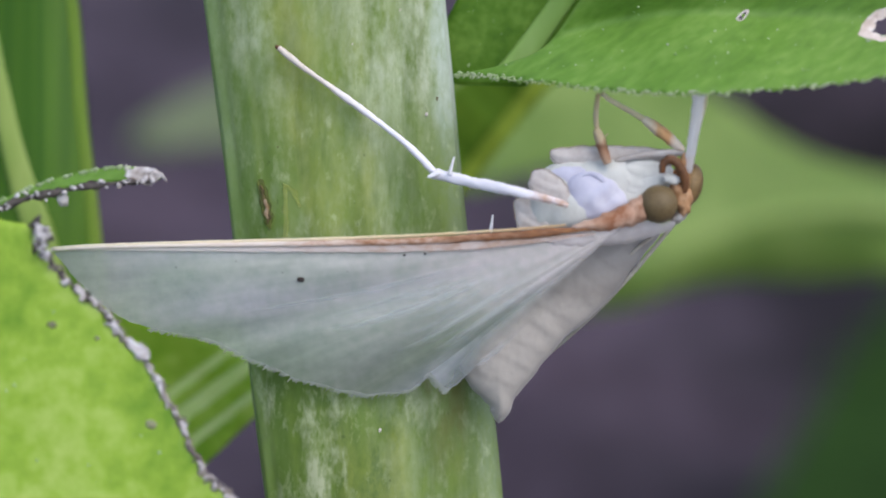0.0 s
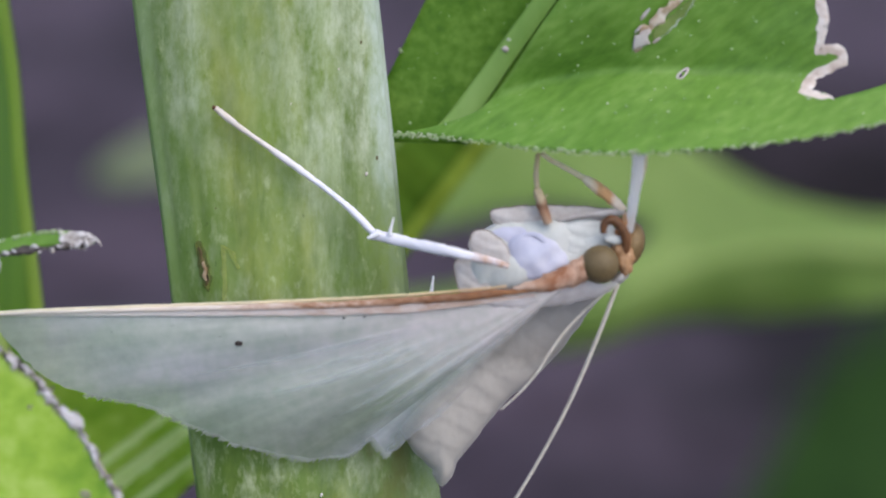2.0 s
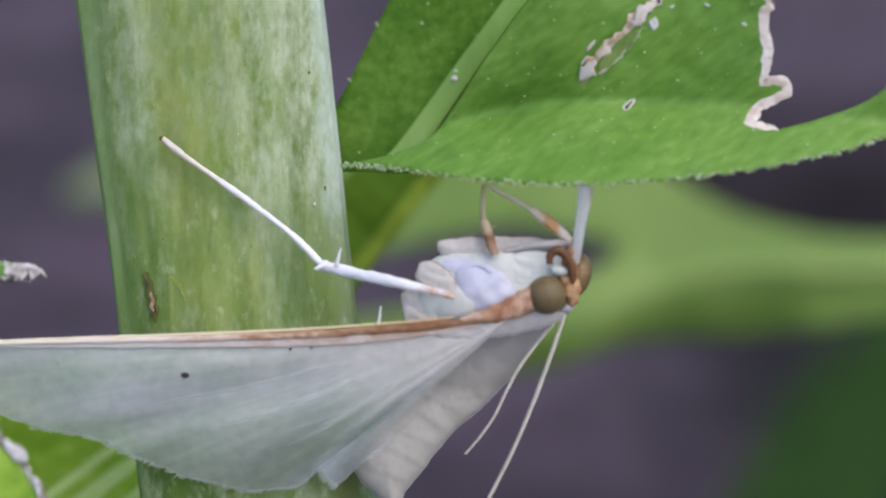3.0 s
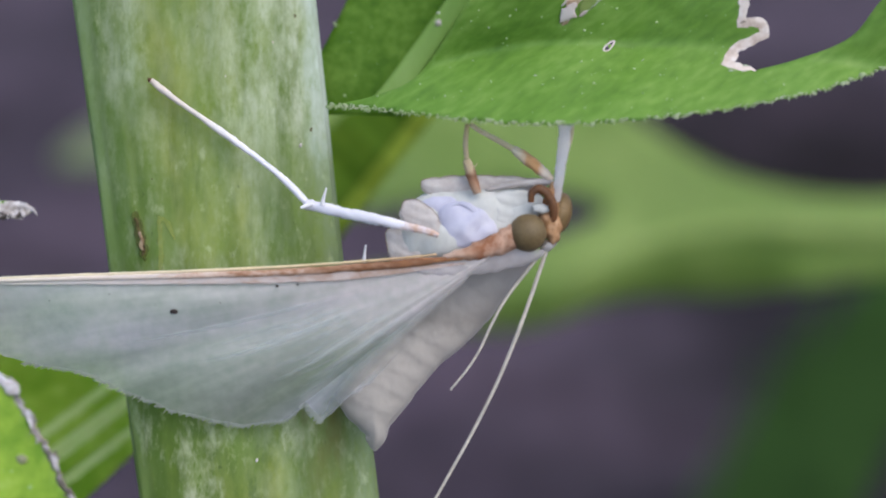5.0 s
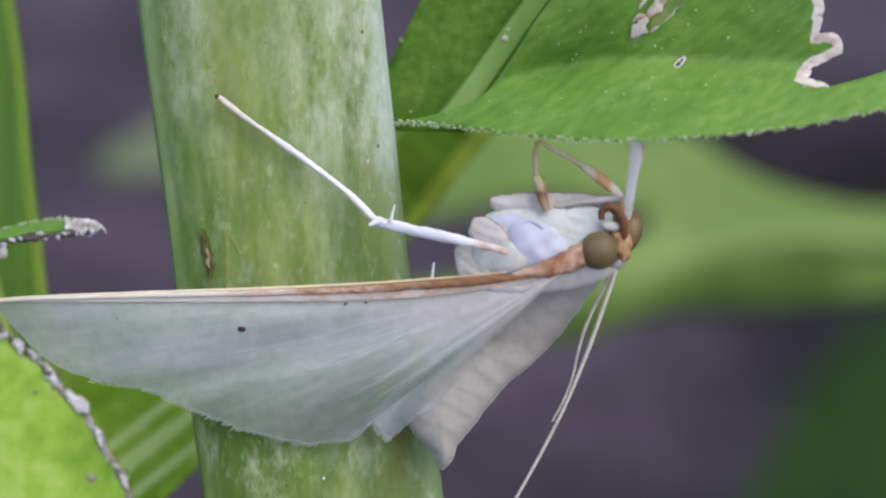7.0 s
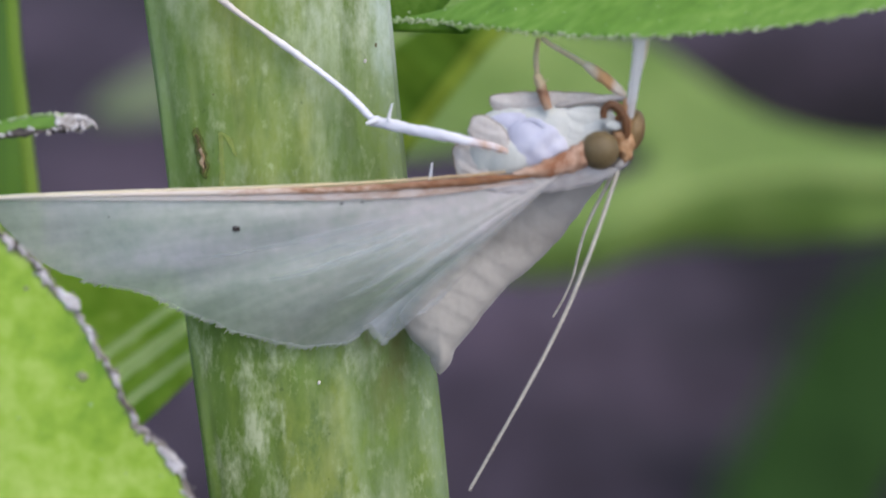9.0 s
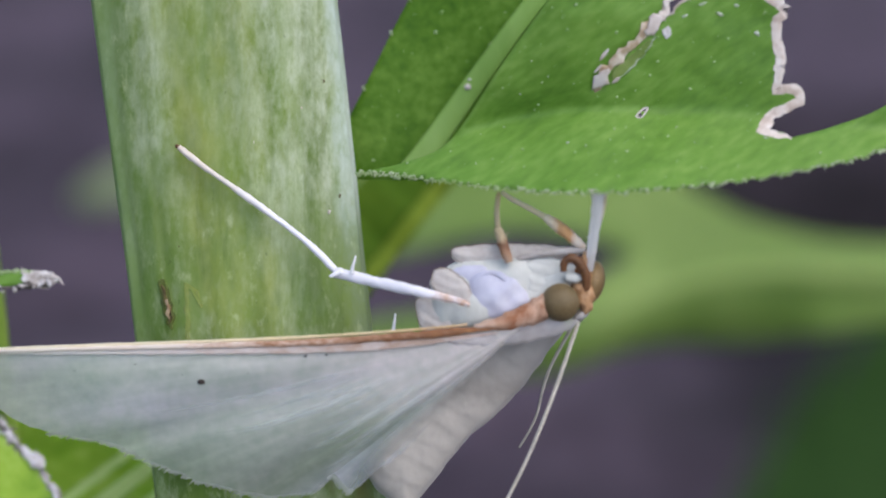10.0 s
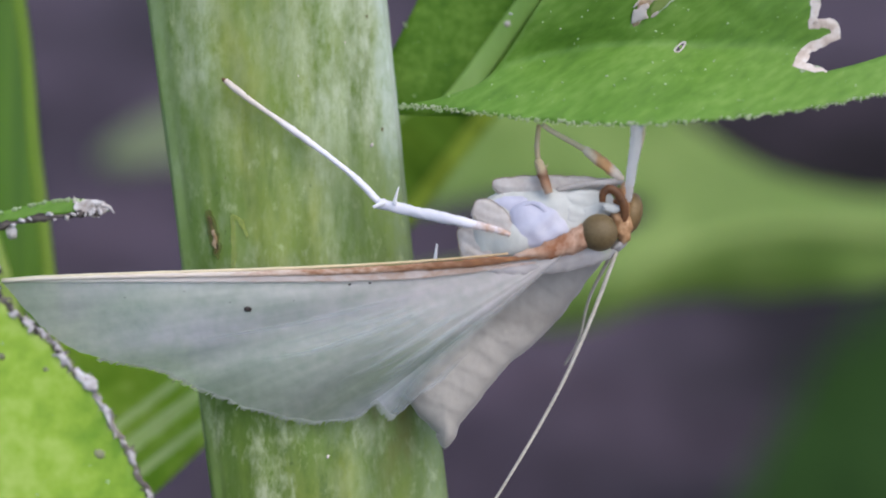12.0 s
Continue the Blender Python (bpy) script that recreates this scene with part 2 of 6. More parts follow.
    c = over(c, (0.085, 0.15, 0.02), times(times(cloud(1100, (1, 1, 0.38), 0.43, 0.60, 9), cloud(3800, (1, 1, 0.5), 0.30, 0.56, 5)), above(-3.5, 3.0, 0.95, 0.42)))
    c = over(c, (0.43, 0.48, 0.31), times(times(cloud(1250, (1, 1.2, 0.42), 0.50, 0.64, 9), cloud(4600, (1, 1, 0.5), 0.32, 0.58, 5)), above(-3.5, 2.0, 0.95, 0.3)))
    # darker green lower right flank, with less bloom
    c = over(c, (0.095, 0.16, 0.022), times(times(ramped(side, 0.6, 1.9), above(2.6, 4.6, 1.0, 0.0)), maths("MULTIPLY_ADD", mottle, 0.6, 0.2)))
    # bloom: thick on the right flank above, thin and patchy elsewhere
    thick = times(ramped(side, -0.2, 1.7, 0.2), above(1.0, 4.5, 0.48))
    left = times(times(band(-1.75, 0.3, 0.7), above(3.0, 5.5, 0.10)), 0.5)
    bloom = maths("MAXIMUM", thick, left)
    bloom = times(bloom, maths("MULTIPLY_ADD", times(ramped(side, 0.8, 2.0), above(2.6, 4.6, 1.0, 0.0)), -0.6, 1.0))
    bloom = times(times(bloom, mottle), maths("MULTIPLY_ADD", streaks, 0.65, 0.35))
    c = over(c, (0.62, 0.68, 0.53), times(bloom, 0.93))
    c = over(c, (0.46, 0.52, 0.30), times(times(cloud(3400, (1, 1, 0.55), 0.56, 0.70, 6), cloud(500, (1, 1, 0.3), 0.42, 0.60, 4)), 0.5))
    c = over(c, (0.075, 0.13, 0.02), times(times(cloud(1500, (1.3, 1, 0.15), 0.55, 0.68, 9), cloud(400, (1, 1, 0.4), 0.42, 0.6, 3)), 0.55))
    c = over(c, (0.05, 0.08, 0.015), times(cloud(5200, (1, 1, 0.7), 0.70, 0.76, 2), 0.45))
    # pale bluish sky sheen painted along the upper right edge
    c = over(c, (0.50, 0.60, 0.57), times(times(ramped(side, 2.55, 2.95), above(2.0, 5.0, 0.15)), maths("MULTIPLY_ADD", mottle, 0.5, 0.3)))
    c = over(c, (0.30, 0.44, 0.20), times(ramped(side, -2.9, -2.4, 0.3, 0.0), maths("MULTIPLY_ADD", streaks, 0.6, 0.4)))
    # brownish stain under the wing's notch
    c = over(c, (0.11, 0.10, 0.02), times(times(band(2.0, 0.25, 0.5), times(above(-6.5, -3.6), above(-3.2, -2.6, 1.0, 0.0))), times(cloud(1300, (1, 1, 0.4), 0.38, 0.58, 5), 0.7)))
    link(c, shader.inputs["Base Color"])
    return m


STEM_LEAN = 0.1105
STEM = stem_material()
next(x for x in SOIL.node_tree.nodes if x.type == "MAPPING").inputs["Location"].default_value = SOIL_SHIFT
SPECK = material("grey_brown_speck", [(0.35, (0.13, 0.13, 0.07)), (0.65, (0.30, 0.32, 0.18))], 2500, rough=0.7)
SCAR = material("brown_scar", [(0.38, (0.055, 0.030, 0.014)), (0.62, (0.20, 0.17, 0.06))], 2600, (1, 1, 0.5), 3, 0.7, 0.5, clear=0.2)
PALE_SCAR = material("yellow_streak", [(0.35, (0.34, 0.40, 0.06)), (0.65, (0.52, 0.56, 0.14))], 3200, (1, 1, 0.4), 3, 0.5, 0.3, clear=0.68)
STAIN = material("olive_stain", [(0.36, (0.085, 0.085, 0.018)), (0.64, (0.19, 0.21, 0.04))], 2400, (1, 1, 0.5), 3, 0.6, 0.3, clear=0.45)
LEAF = material("leaf_green", [(0.28, (0.115, 0.268, 0.033)), (0.5, (0.182, 0.375, 0.052)), (0.72, (0.275, 0.485, 0.098))], 520, (1, 1, 1), 7, 0.45, 0.7, 0.04, thin=0.3, mix=0.55, detail=10)
veined = next(x for x in LEAF.node_tree.nodes if x.type == "MAPPING")
veined.vector_type = "TEXTURE"
veined.inputs["Rotation"].default_value = (0, radians(-35), 0)
veined.inputs["Scale"].default_value = (2.0, 1, 0.7)
# shaded copy of the leaf green: the rear blade's shade is in its colour
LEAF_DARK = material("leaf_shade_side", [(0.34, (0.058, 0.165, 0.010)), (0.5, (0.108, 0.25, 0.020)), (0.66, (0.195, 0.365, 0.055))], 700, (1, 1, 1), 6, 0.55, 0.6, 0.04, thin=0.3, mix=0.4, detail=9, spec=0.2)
MIDRIB = material("midrib", [(0.3, (0.21, 0.40, 0.07)), (0.7, (0.32, 0.53, 0.14))], 500, (1, 1, 0.4), 5, 0.45, 0.3, thin=0.2)
PALE_RIB = material("pale_rib", [(0.3, (0.30, 0.46, 0.08)), (0.7, (0.46, 0.60, 0.16))], 400, (1, 1, 0.2), 4, 0.45, 0.2, thin=0.3)
FRONT_LEAF = material("young_leaf", [(0.34, (0.22, 0.43, 0.03)), (0.5, (0.40, 0.62, 0.065)), (0.66, (0.58, 0.76, 0.19))], 260, (1, 1, 1), 8, 0.4, 0.4, 0.03, thin=0.35)
STRAP = material("strap_leaf", [(0.34, (0.07, 0.19, 0.010)), (0.5, (0.12, 0.27, 0.015)), (0.66, (0.20, 0.37, 0.03))], 300, (3, 3, 0.10), 3, 0.45, 0.3, thin=0.3)
STRAP_EDGE = material("strap_margin", [(0.3, (0.24, 0.40, 0.035)), (0.7, (0.38, 0.54, 0.08))], 300, (1, 1, 0.2), 4, 0.45, 0.2, thin=0.3)
DRY = material("dry_edge", [(0.3, (0.40, 0.32, 0.26)), (0.5, (0.59, 0.53, 0.50)), (0.7, (0.72, 0.69, 0.68))], 900, (1, 1, 1), 4, 0.8, 0.5)
DRY_CREAM = material("dry_cream_edge", [(0.32, (0.42, 0.31, 0.24)), (0.5, (0.68, 0.59, 0.53)), (0.68, (0.82, 0.77, 0.74))], 1500, (1, 1, 1), 4, 0.8, 0.6)
DRY_BROWN = material("dry_scar", [(0.36, (0.26, 0.16, 0.08)), (0.5, (0.50, 0.39, 0.27)), (0.64, (0.72, 0.66, 0.58))], 1100, (1, 1, 1), 4, 0.8, 0.5)
WORN = material("worn_leaf_skin", [(0.36, (0.14, 0.22, 0.045)), (0.64, (0.23, 0.31, 0.085))], 1500, rough=0.7, bump=0.4)
DRY_TIP = material("withered_tip", [(0.34, (0.18, 0.15, 0.12)), (0.5, (0.42, 0.38, 0.36)), (0.66, (0.66, 0.64, 0.64))], 1800, (1, 1, 1), 4, 0.7, 0.6)
EDGE = material("withered_edge", [(0.34, (0.09, 0.075, 0.06)), (0.5, (0.27, 0.24, 0.21)), (0.66, (0.58, 0.55, 0.54))], 420, (1, 1, 1), 4, 0.8, 0.5)
CRUST_DARK = material("dark_crust", [(0.35, (0.012, 0.011, 0.013)), (0.65, (0.12, 0.10, 0.09))], 2500, (1, 1, 1), 3, 0.6, 0.6)
CRUST_PALE = material("pale_crust", [(0.35, (0.35, 0.31, 0.28)), (0.65, (0.75, 0.74, 0.78))], 2500, (1, 1, 1), 3, 0.5, 0.5)
HAIR = material("leaf_hair", [(0.36, (0.48, 0.66, 0.28)), (0.64, (0.82, 0.88, 0.68))], 900, (1, 1, 1), 3, 0.4, 0.1, thin=0.5, clear=0.3)


def wing_material():
    """Pale scales, mottled in cool and warm greys, with soft streaks fanning out from the wing root (UV: along the span, across the fan)."""
    m = material("wing_scales", [(0.34, (0.62, 0.64, 0.605)), (0.45, (0.715, 0.705, 0.685)), (0.54, (0.785, 0.755, 0.75)), (0.66, (0.88, 0.825, 0.825))], 620, (1, 1, 1), 6, 0.4, 0.3, 0.015,
                 thin=0.28, clear=0.08, sheen=0.3, spec=0.6, mix=0.45, detail=10)
    n, link = m.node_tree.nodes, m.node_tree.links
    where, shader = next(x for x in n if x.type == "TEX_COORD"), n["Principled BSDF"]
    ramp = next(x for x in n if x.type == "VALTORGB")
    colour = ramp.outputs["Color"]
    apart, from_root = n.new("ShaderNodeSeparateXYZ"), n.new("ShaderNodeMapRange")
    link.new(where.outputs["UV"], apart.inputs["Vector"])
    link.new(apart.outputs["X"], from_root.inputs["Value"])
    for key, value in (("From Min", 0.18), ("From Max", 0.55), ("To Min", 0.10), ("To Max", 1.0)):
        from_root.inputs[key].default_value = value
    # light and dark streaks along the fan, broad and fine
    for stretch, dark, light in (((2.2, 8.0, 1), (0.71, 0.755, 0.73), (1.09, 1.07, 1.10)), ((1.3, 3.6, 1), (0.93, 1.01, 0.91), (1.0, 0.985, 1.08)), ((3.0, 20.0, 1), (0.89, 0.92, 0.91), (1.05, 1.05, 1.055)), ((5.0, 60.0, 1), (0.965, 0.97, 0.97), (1.02, 1.02, 1.02)), ((14.0, 20.0, 1), (0.94, 0.95, 0.95), (1.03, 1.025, 1.025))):
        at, tex, span, tone, tint = n.new("ShaderNodeMapping"), n.new("ShaderNodeTexNoise"), n.new("ShaderNodeMapRange"), n.new("ShaderNodeMix"), n.new("ShaderNodeMix")
        at.inputs["Scale"].default_value = stretch
        tex.inputs["Scale"].default_value, tex.inputs["Detail"].default_value = 1.0, 1
        span.inputs["From Min"].default_value, span.inputs["From Max"].default_value = 0.3, 0.7
        link.new(where.outputs["UV"], at.inputs["Vector"])
        link.new(at.outputs["Vector"], tex.inputs["Vector"])
        link.new(tex.outputs["Fac"], span.inputs["Value"])
        tone.data_type, tint.data_type, tint.blend_type = "RGBA", "RGBA", "MULTIPLY"
        tone.inputs[6].default_value, tone.inputs[7].default_value = (*dark, 1), (*light, 1)
        link.new(from_root.outputs["Result"], tint.inputs[0])
        link.new(span.outputs["Result"], tone.inputs[0])
        link.new(colour, tint.inputs[6])
        link.new(tone.outputs[2], tint.inputs[7])
        colour = tint.outputs[2]
    # cooler towards the outer margin
    along, cool, tint = n.new("ShaderNodeMapRange"), n.new("ShaderNodeMix"), n.new("ShaderNodeMix")
    link.new(apart.outputs["X"], along.inputs["Value"])
    along.inputs["From Min"].default_value, along.inputs["From Max"].default_value = 0.25, 0.85
    cool.data_type, tint.data_type, tint.blend_type = "RGBA", "RGBA", "MULTIPLY"
    cool.inputs[6].default_value, cool.inputs[7].default_value = (1.0, 0.965, 0.955, 1), (0.955, 0.98, 0.995, 1)
    tint.inputs[0].default_value = 1.0
    link.new(along.outputs["Result"], cool.inputs[0])
    link.new(colour, tint.inputs[6])
    link.new(cool.outputs[2], tint.inputs[7])
    colour = tint.outputs[2]
    # greener scales towards the inner margin
    low, reach, both, green, tint = n.new("ShaderNodeMapRange"), n.new("ShaderNodeMapRange"), n.new("ShaderNodeMath"), n.new("ShaderNodeMix"), n.new("ShaderNodeMix")
    for span, key, start, end in ((low, "Y", 0.32, 0.72), (reach, "X", 0.30, 0.75)):
        span.interpolation_type = "SMOOTHSTEP"
        span.inputs["From Min"].default_value, span.inputs["From Max"].default_value = start, end
        link.new(apart.outputs[key], span.inputs["Value"])
    both.operation = "MULTIPLY"
    ends, inner = n.new("ShaderNodeMapRange"), n.new("ShaderNodeMath")
    ends.interpolation_type, inner.operation = "SMOOTHSTEP", "MULTIPLY"
    for key, value in (("From Min", 0.70), ("From Max", 0.86), ("To Min", 1.0), ("To Max", 0.15)):
        ends.inputs[key].default_value = value
    link.new(apart.outputs["Y"], ends.inputs["Value"])
    link.new(low.outputs["Result"], inner.inputs[0])
    link.new(ends.outputs["Result"], inner.inputs[1])
    link.new(inner.outputs["Value"], both.inputs[0])
    link.new(reach.outputs["Result"], both.inputs[1])
    green.data_type, tint.data_type, tint.blend_type = "RGBA", "RGBA", "MULTIPLY"
    green.inputs[6].default_value, green.inputs[7].default_value = (1, 1, 1, 1), (0.63, 0.69, 0.55, 1)
    tint.inputs[0].default_value = 1.0
    link.new(both.outputs["Value"], green.inputs[0])
    link.new(colour, tint.inputs[6])
    link.new(green.outputs[2], tint.inputs[7])
    colour = tint.outputs[2]
    link.new(colour, shader.inputs["Base Color"])
    link.new(colour, next(x for x in n if x.type == "BSDF_TRANSLUCENT").inputs["Color"])
    # the membrane thins out towards the inner margin
    split, span = n.new("ShaderNodeSeparateXYZ"), n.new("ShaderNodeMapRange")
    span.interpolation_type = "SMOOTHSTEP"
    for key, value in (("From Min", 0.70), ("From Max", 0.97), ("To Min", 0.14), ("To Max", 1.0)):
        span.inputs[key].default_value = value
    link.new(where.outputs["UV"], split.inputs["Vector"])
    link.new(split.outputs["Y"], span.inputs["Value"])
    last = next(x for x in n if x.type == "MIX_SHADER" and x.inputs[2].links[0].from_node.type == "BSDF_TRANSPARENT")
    outer, most = n.new("ShaderNodeMapRange"), n.new("ShaderNodeMath")
    outer.interpolation_type = "SMOOTHSTEP"
    for key, value in (("From Min", 0.55), ("From Max", 1.0), ("To Min", 0.10), ("To Max", 0.46)):
        outer.inputs[key].default_value = value
    most.operation = "MAXIMUM"
    link.new(split.outputs["X"], outer.inputs["Value"])
    lobe, veil = n.new("ShaderNodeMapRange"), n.new("ShaderNodeMath")
    for key, value in (("From Min", 0.72), ("From Max", 0.95), ("To Min", 1.0), ("To Max", 0.66)):
        lobe.inputs[key].default_value = value
    veil.operation = "MULTIPLY"
    link.new(split.outputs["X"], lobe.inputs["Value"])
    link.new(lobe.outputs["Result"], veil.inputs[0])
    link.new(span.outputs["Result"], veil.inputs[1])
    link.new(outer.outputs["Result"], most.inputs[0])
    link.new(veil.outputs["Value"], most.inputs[1])
    link.new(most.outputs["Value"], last.inputs["Fac"])
    return m


WING = wing_material()
FLECK = material("pale_fleck", [(0.36, (0.30, 0.42, 0.22)), (0.64, (0.64, 0.70, 0.58))], 3000, rough=0.6, clear=0.15)
DOT = material("pale_dot", [(0.4, (0.27, 0.45, 0.15)), (0.6, (0.50, 0.63, 0.36))], 2000, rough=0.4)


def vein_material(name, most):
    """A raised pale fold in the wing that fades out towards its edges and ends (UV: along it, across it)."""
    m = material(name, [(0.3, (0.70, 0.76, 0.74)), (0.7, (0.84, 0.88, 0.87))], 900, rough=0.4, thin=0.3, clear=0.5)
    n, link = m.node_tree.nodes, m.node_tree.links.new
    where, split = next(x for x in n if x.type == "TEX_COORD"), n.new("ShaderNodeSeparateXYZ")
    link(where.outputs["UV"], split.inputs["Vector"])
    share = None
    for axis, power in ((0, 0.7), (1, 1.3)):
        arch, bump = n.new("ShaderNodeMath"), n.new("ShaderNodeMath")
        arch.operation, bump.operation = "MULTIPLY", "POWER"
        turn = n.new("ShaderNodeMath")
        turn.operation, turn.inputs[1].default_value = "MULTIPLY", math.pi
        wave = n.new("ShaderNodeMath")
        wave.operation = "SINE"
        link(split.outputs[axis], turn.inputs[0])
        link(turn.outputs["Value"], wave.inputs[0])
        link(wave.outputs["Value"], bump.inputs[0])
        bump.inputs[1].default_value = power
        link(bump.outputs["Value"], arch.inputs[0])
        if share:
            link(share, arch.inputs[1])
        else:
            arch.inputs[1].default_value = most
        share = arch.outputs["Value"]
    flip = n.new("ShaderNodeMath")
    flip.operation, flip.inputs[0].default_value = "SUBTRACT", 1.0
    link(share, flip.inputs[1])
    last = next(x for x in n if x.type == "MIX_SHADER" and x.inputs[2].links[0].from_node.type == "BSDF_TRANSPARENT")
    link(flip.outputs["Value"], last.inputs["Fac"])
    return m


VEIN = vein_material("wing_vein", 0.5)
VEIN_FAINT = vein_material("faint_wing_vein", 0.26)
FRINGE = material("wing_fringe", [(0.3, (0.50, 0.54, 0.50)), (0.7, (0.68, 0.71, 0.68))], 900, rough=0.5, thin=0.35, clear=0.62)
ABDOMEN = graded("abdomen_scales", "Z", -4.6, -1.4, [(0.0, (0.39, 0.365, 0.33)), (0.55, (0.41, 0.38, 0.345)), (0.72, (0.29, 0.268, 0.243)), (1.0, (0.35, 0.33, 0.31))], broken=0.35, scale=900, fine=7, rough=0.7, bump=0.6, bump_size=0.04, sheen=0.3)
WHITE = material("white_scales", [(0.3, (0.70, 0.70, 0.74)), (0.5, (0.80, 0.80, 0.85)), (0.7, (0.88, 0.88, 0.91))], 800, (1, 1, 1), 8, 0.5, 0.4, 0.03, sheen=0.3)
THORAX = material("thorax_scales", [(0.3, (0.43, 0.44, 0.56)), (0.5, (0.52, 0.53, 0.66)), (0.7, (0.62, 0.63, 0.73))], 700, (1, 1, 1), 6, 0.5, 0.6, 0.05, sheen=0.3)
PALE_WHITE = material("cool_white_scales", [(0.3, (0.50, 0.52, 0.50)), (0.5, (0.59, 0.61, 0.59)), (0.7, (0.68, 0.69, 0.67))], 900, (1, 1, 0.5), 6, 0.7, 0.8, 0.05, sheen=0.3, spec=0.2)
FORE_WHITE = material("front_leg_scales", [(0.3, (0.88, 0.88, 0.88)), (0.7, (0.95, 0.95, 0.95))], 900, (1, 1, 0.4), 5, 0.5, 0.3, 0.02, thin=0.65)
SHOULDER = material("shoulder_scales", [(0.32, (0.60, 0.56, 0.55)), (0.5, (0.72, 0.69, 0.70)), (0.68, (0.84, 0.82, 0.85))], 600, (1, 1, 1), 6, 0.6, 0.4, 0.03, thin=0.3, clear=0.55, sheen=0.3)
PLATE = material("pale_plate", [(0.3, (0.54, 0.49, 0.46)), (0.5, (0.66, 0.62, 0.60)), (0.7, (0.77, 0.75, 0.74))], 1500, (1, 1, 1), 6, 0.4, 0.4, 0.03, thin=0.3)
PLATE_RIM = material("plate_rim", [(0.3, (0.40, 0.30, 0.22)), (0.7, (0.62, 0.53, 0.44))], 1800, rough=0.5, thin=0.2, clear=0.55)
EYE = material("compound_eye", [(0.35, (0.11, 0.076, 0.032)), (0.65, (0.20, 0.145, 0.07))], 1600, (1, 1, 1), 9, 0.5, 0.4, 0.012)
FAR_EYE = material("brown_eye", [(0.35, (0.15, 0.095, 0.038)), (0.65, (0.27, 0.18, 0.08))], 1600, (1, 1, 1), 9, 0.45, 0.4, 0.012)
HEAD = material("brown_scales", [(0.3, (0.13, 0.045, 0.012)), (0.5, (0.30, 0.13, 0.045)), (0.7, (0.50, 0.27, 0.12))], 4500, (1, 1, 1), 5, 0.6, 0.6, 0.04)
ANTENNA = material("antenna_thread", [(0.3, (0.44, 0.41, 0.34)), (0.7, (0.66, 0.62, 0.54))], 2500, (1, 1, 1), 3, 0.5, 0.4)
FACE = material("tan_scales", [(0.3, (0.28, 0.13, 0.05)), (0.5, (0.46, 0.26, 0.13)), (0.7, (0.62, 0.42, 0.26))], 4500, (1, 1, 1), 3, 0.6, 0.6, 0.04)
DARKHEAD = material("dark_brown_scales", [(0.3, (0.06, 0.025, 0.010)), (0.7, (0.22, 0.095, 0.035))], 4000, (1, 1, 1), 5, 0.5, 0.5, 0.04)
CREAM = material("cream_cuticle", [(0.3, (0.78, 0.70, 0.47)), (0.7, (0.91, 0.86, 0.66))], 1500, (1, 1, 1), 4, 0.45, 0.3, thin=0.4)
COLLAR = graded("collar_scales", "X", -1.0, 1.1, [(0.0, (0.62, 0.47, 0.38)), (0.25, (0.46, 0.28, 0.19)), (0.5, (0.29, 0.12, 0.06)), (0.7, (0.56, 0.37, 0.27)), (1.0, (0.20, 0.08, 0.035))], broken=1.1, scale=2100, fine=3.5, rough=0.85, bump=0.5, spec=0.2)
SPOT = material("black_spot", [(0.4, (0.02, 0.014, 0.012)), (0.6, (0.06, 0.04, 0.035))], 3000, rough=0.6)
COSTA = graded("costa_line", "X", -13.5, 0.6, [(0.0, (0.80, 0.74, 0.68)), (0.34, (0.74, 0.64, 0.56)), (0.50, (0.62, 0.46, 0.37)), (0.64, (0.42, 0.24, 0.15)), (0.80, (0.22, 0.105, 0.055)), (1.0, (0.42, 0.20, 0.09))],
               broken=0.9, scale=2400, stretch=(0.6, 1, 1.7), fine=4, rough=0.8, bump=0.7, spec=0.2)
COSTA_TAN = graded("costa_tan", "X", -13.5, 0.6, [(0.0, (0.76, 0.73, 0.71)), (0.40, (0.74, 0.67, 0.64)), (0.62, (0.68, 0.57, 0.52)), (0.84, (0.56, 0.40, 0.31)), (1.0, (0.70, 0.60, 0.56))],
                   broken=1.5, scale=2600, stretch=(0.7, 1, 1.5), fine=3, rough=0.8, bump=0.7, spec=0.2, clear=0.3)
COSTA_EDGE = graded("costa_edge", "X", -13.5, 0.6, [(0.0, (0.82, 0.76, 0.58)), (0.7, (0.74, 0.60, 0.36)), (1.0, (0.50, 0.28, 0.12))], scale=900, fine=4, rough=0.5, bump=0.3)
HIND_LEG = graded("hind_leg_scales", "X", -9.2, -1.3, [(0.0, (0.60, 0.48, 0.40)), (0.14, (0.70, 0.62, 0.55)), (0.30, (0.78, 0.74, 0.72)), (0.46, (0.84, 0.83, 0.90)), (0.9, (0.84, 0.83, 0.90)), (1.0, (0.55, 0.36, 0.26))],
                  scale=1100, fine=4, rough=0.5, bump=0.4)
FORE_LEG = graded("fore_leg_scales", "X", 0.7, 1.85, [(0.0, (0.84, 0.77, 0.62)), (0.22, (0.80, 0.66, 0.48)), (0.32, (0.62, 0.36, 0.17)), (0.58, (0.58, 0.31, 0.13)), (0.7, (0.84, 0.72, 0.60)), (0.9, (0.80, 0.66, 0.52)), (1.0, (0.60, 0.32, 0.15))],
                  scale=1400, fine=3, rough=0.5, bump=0.3)
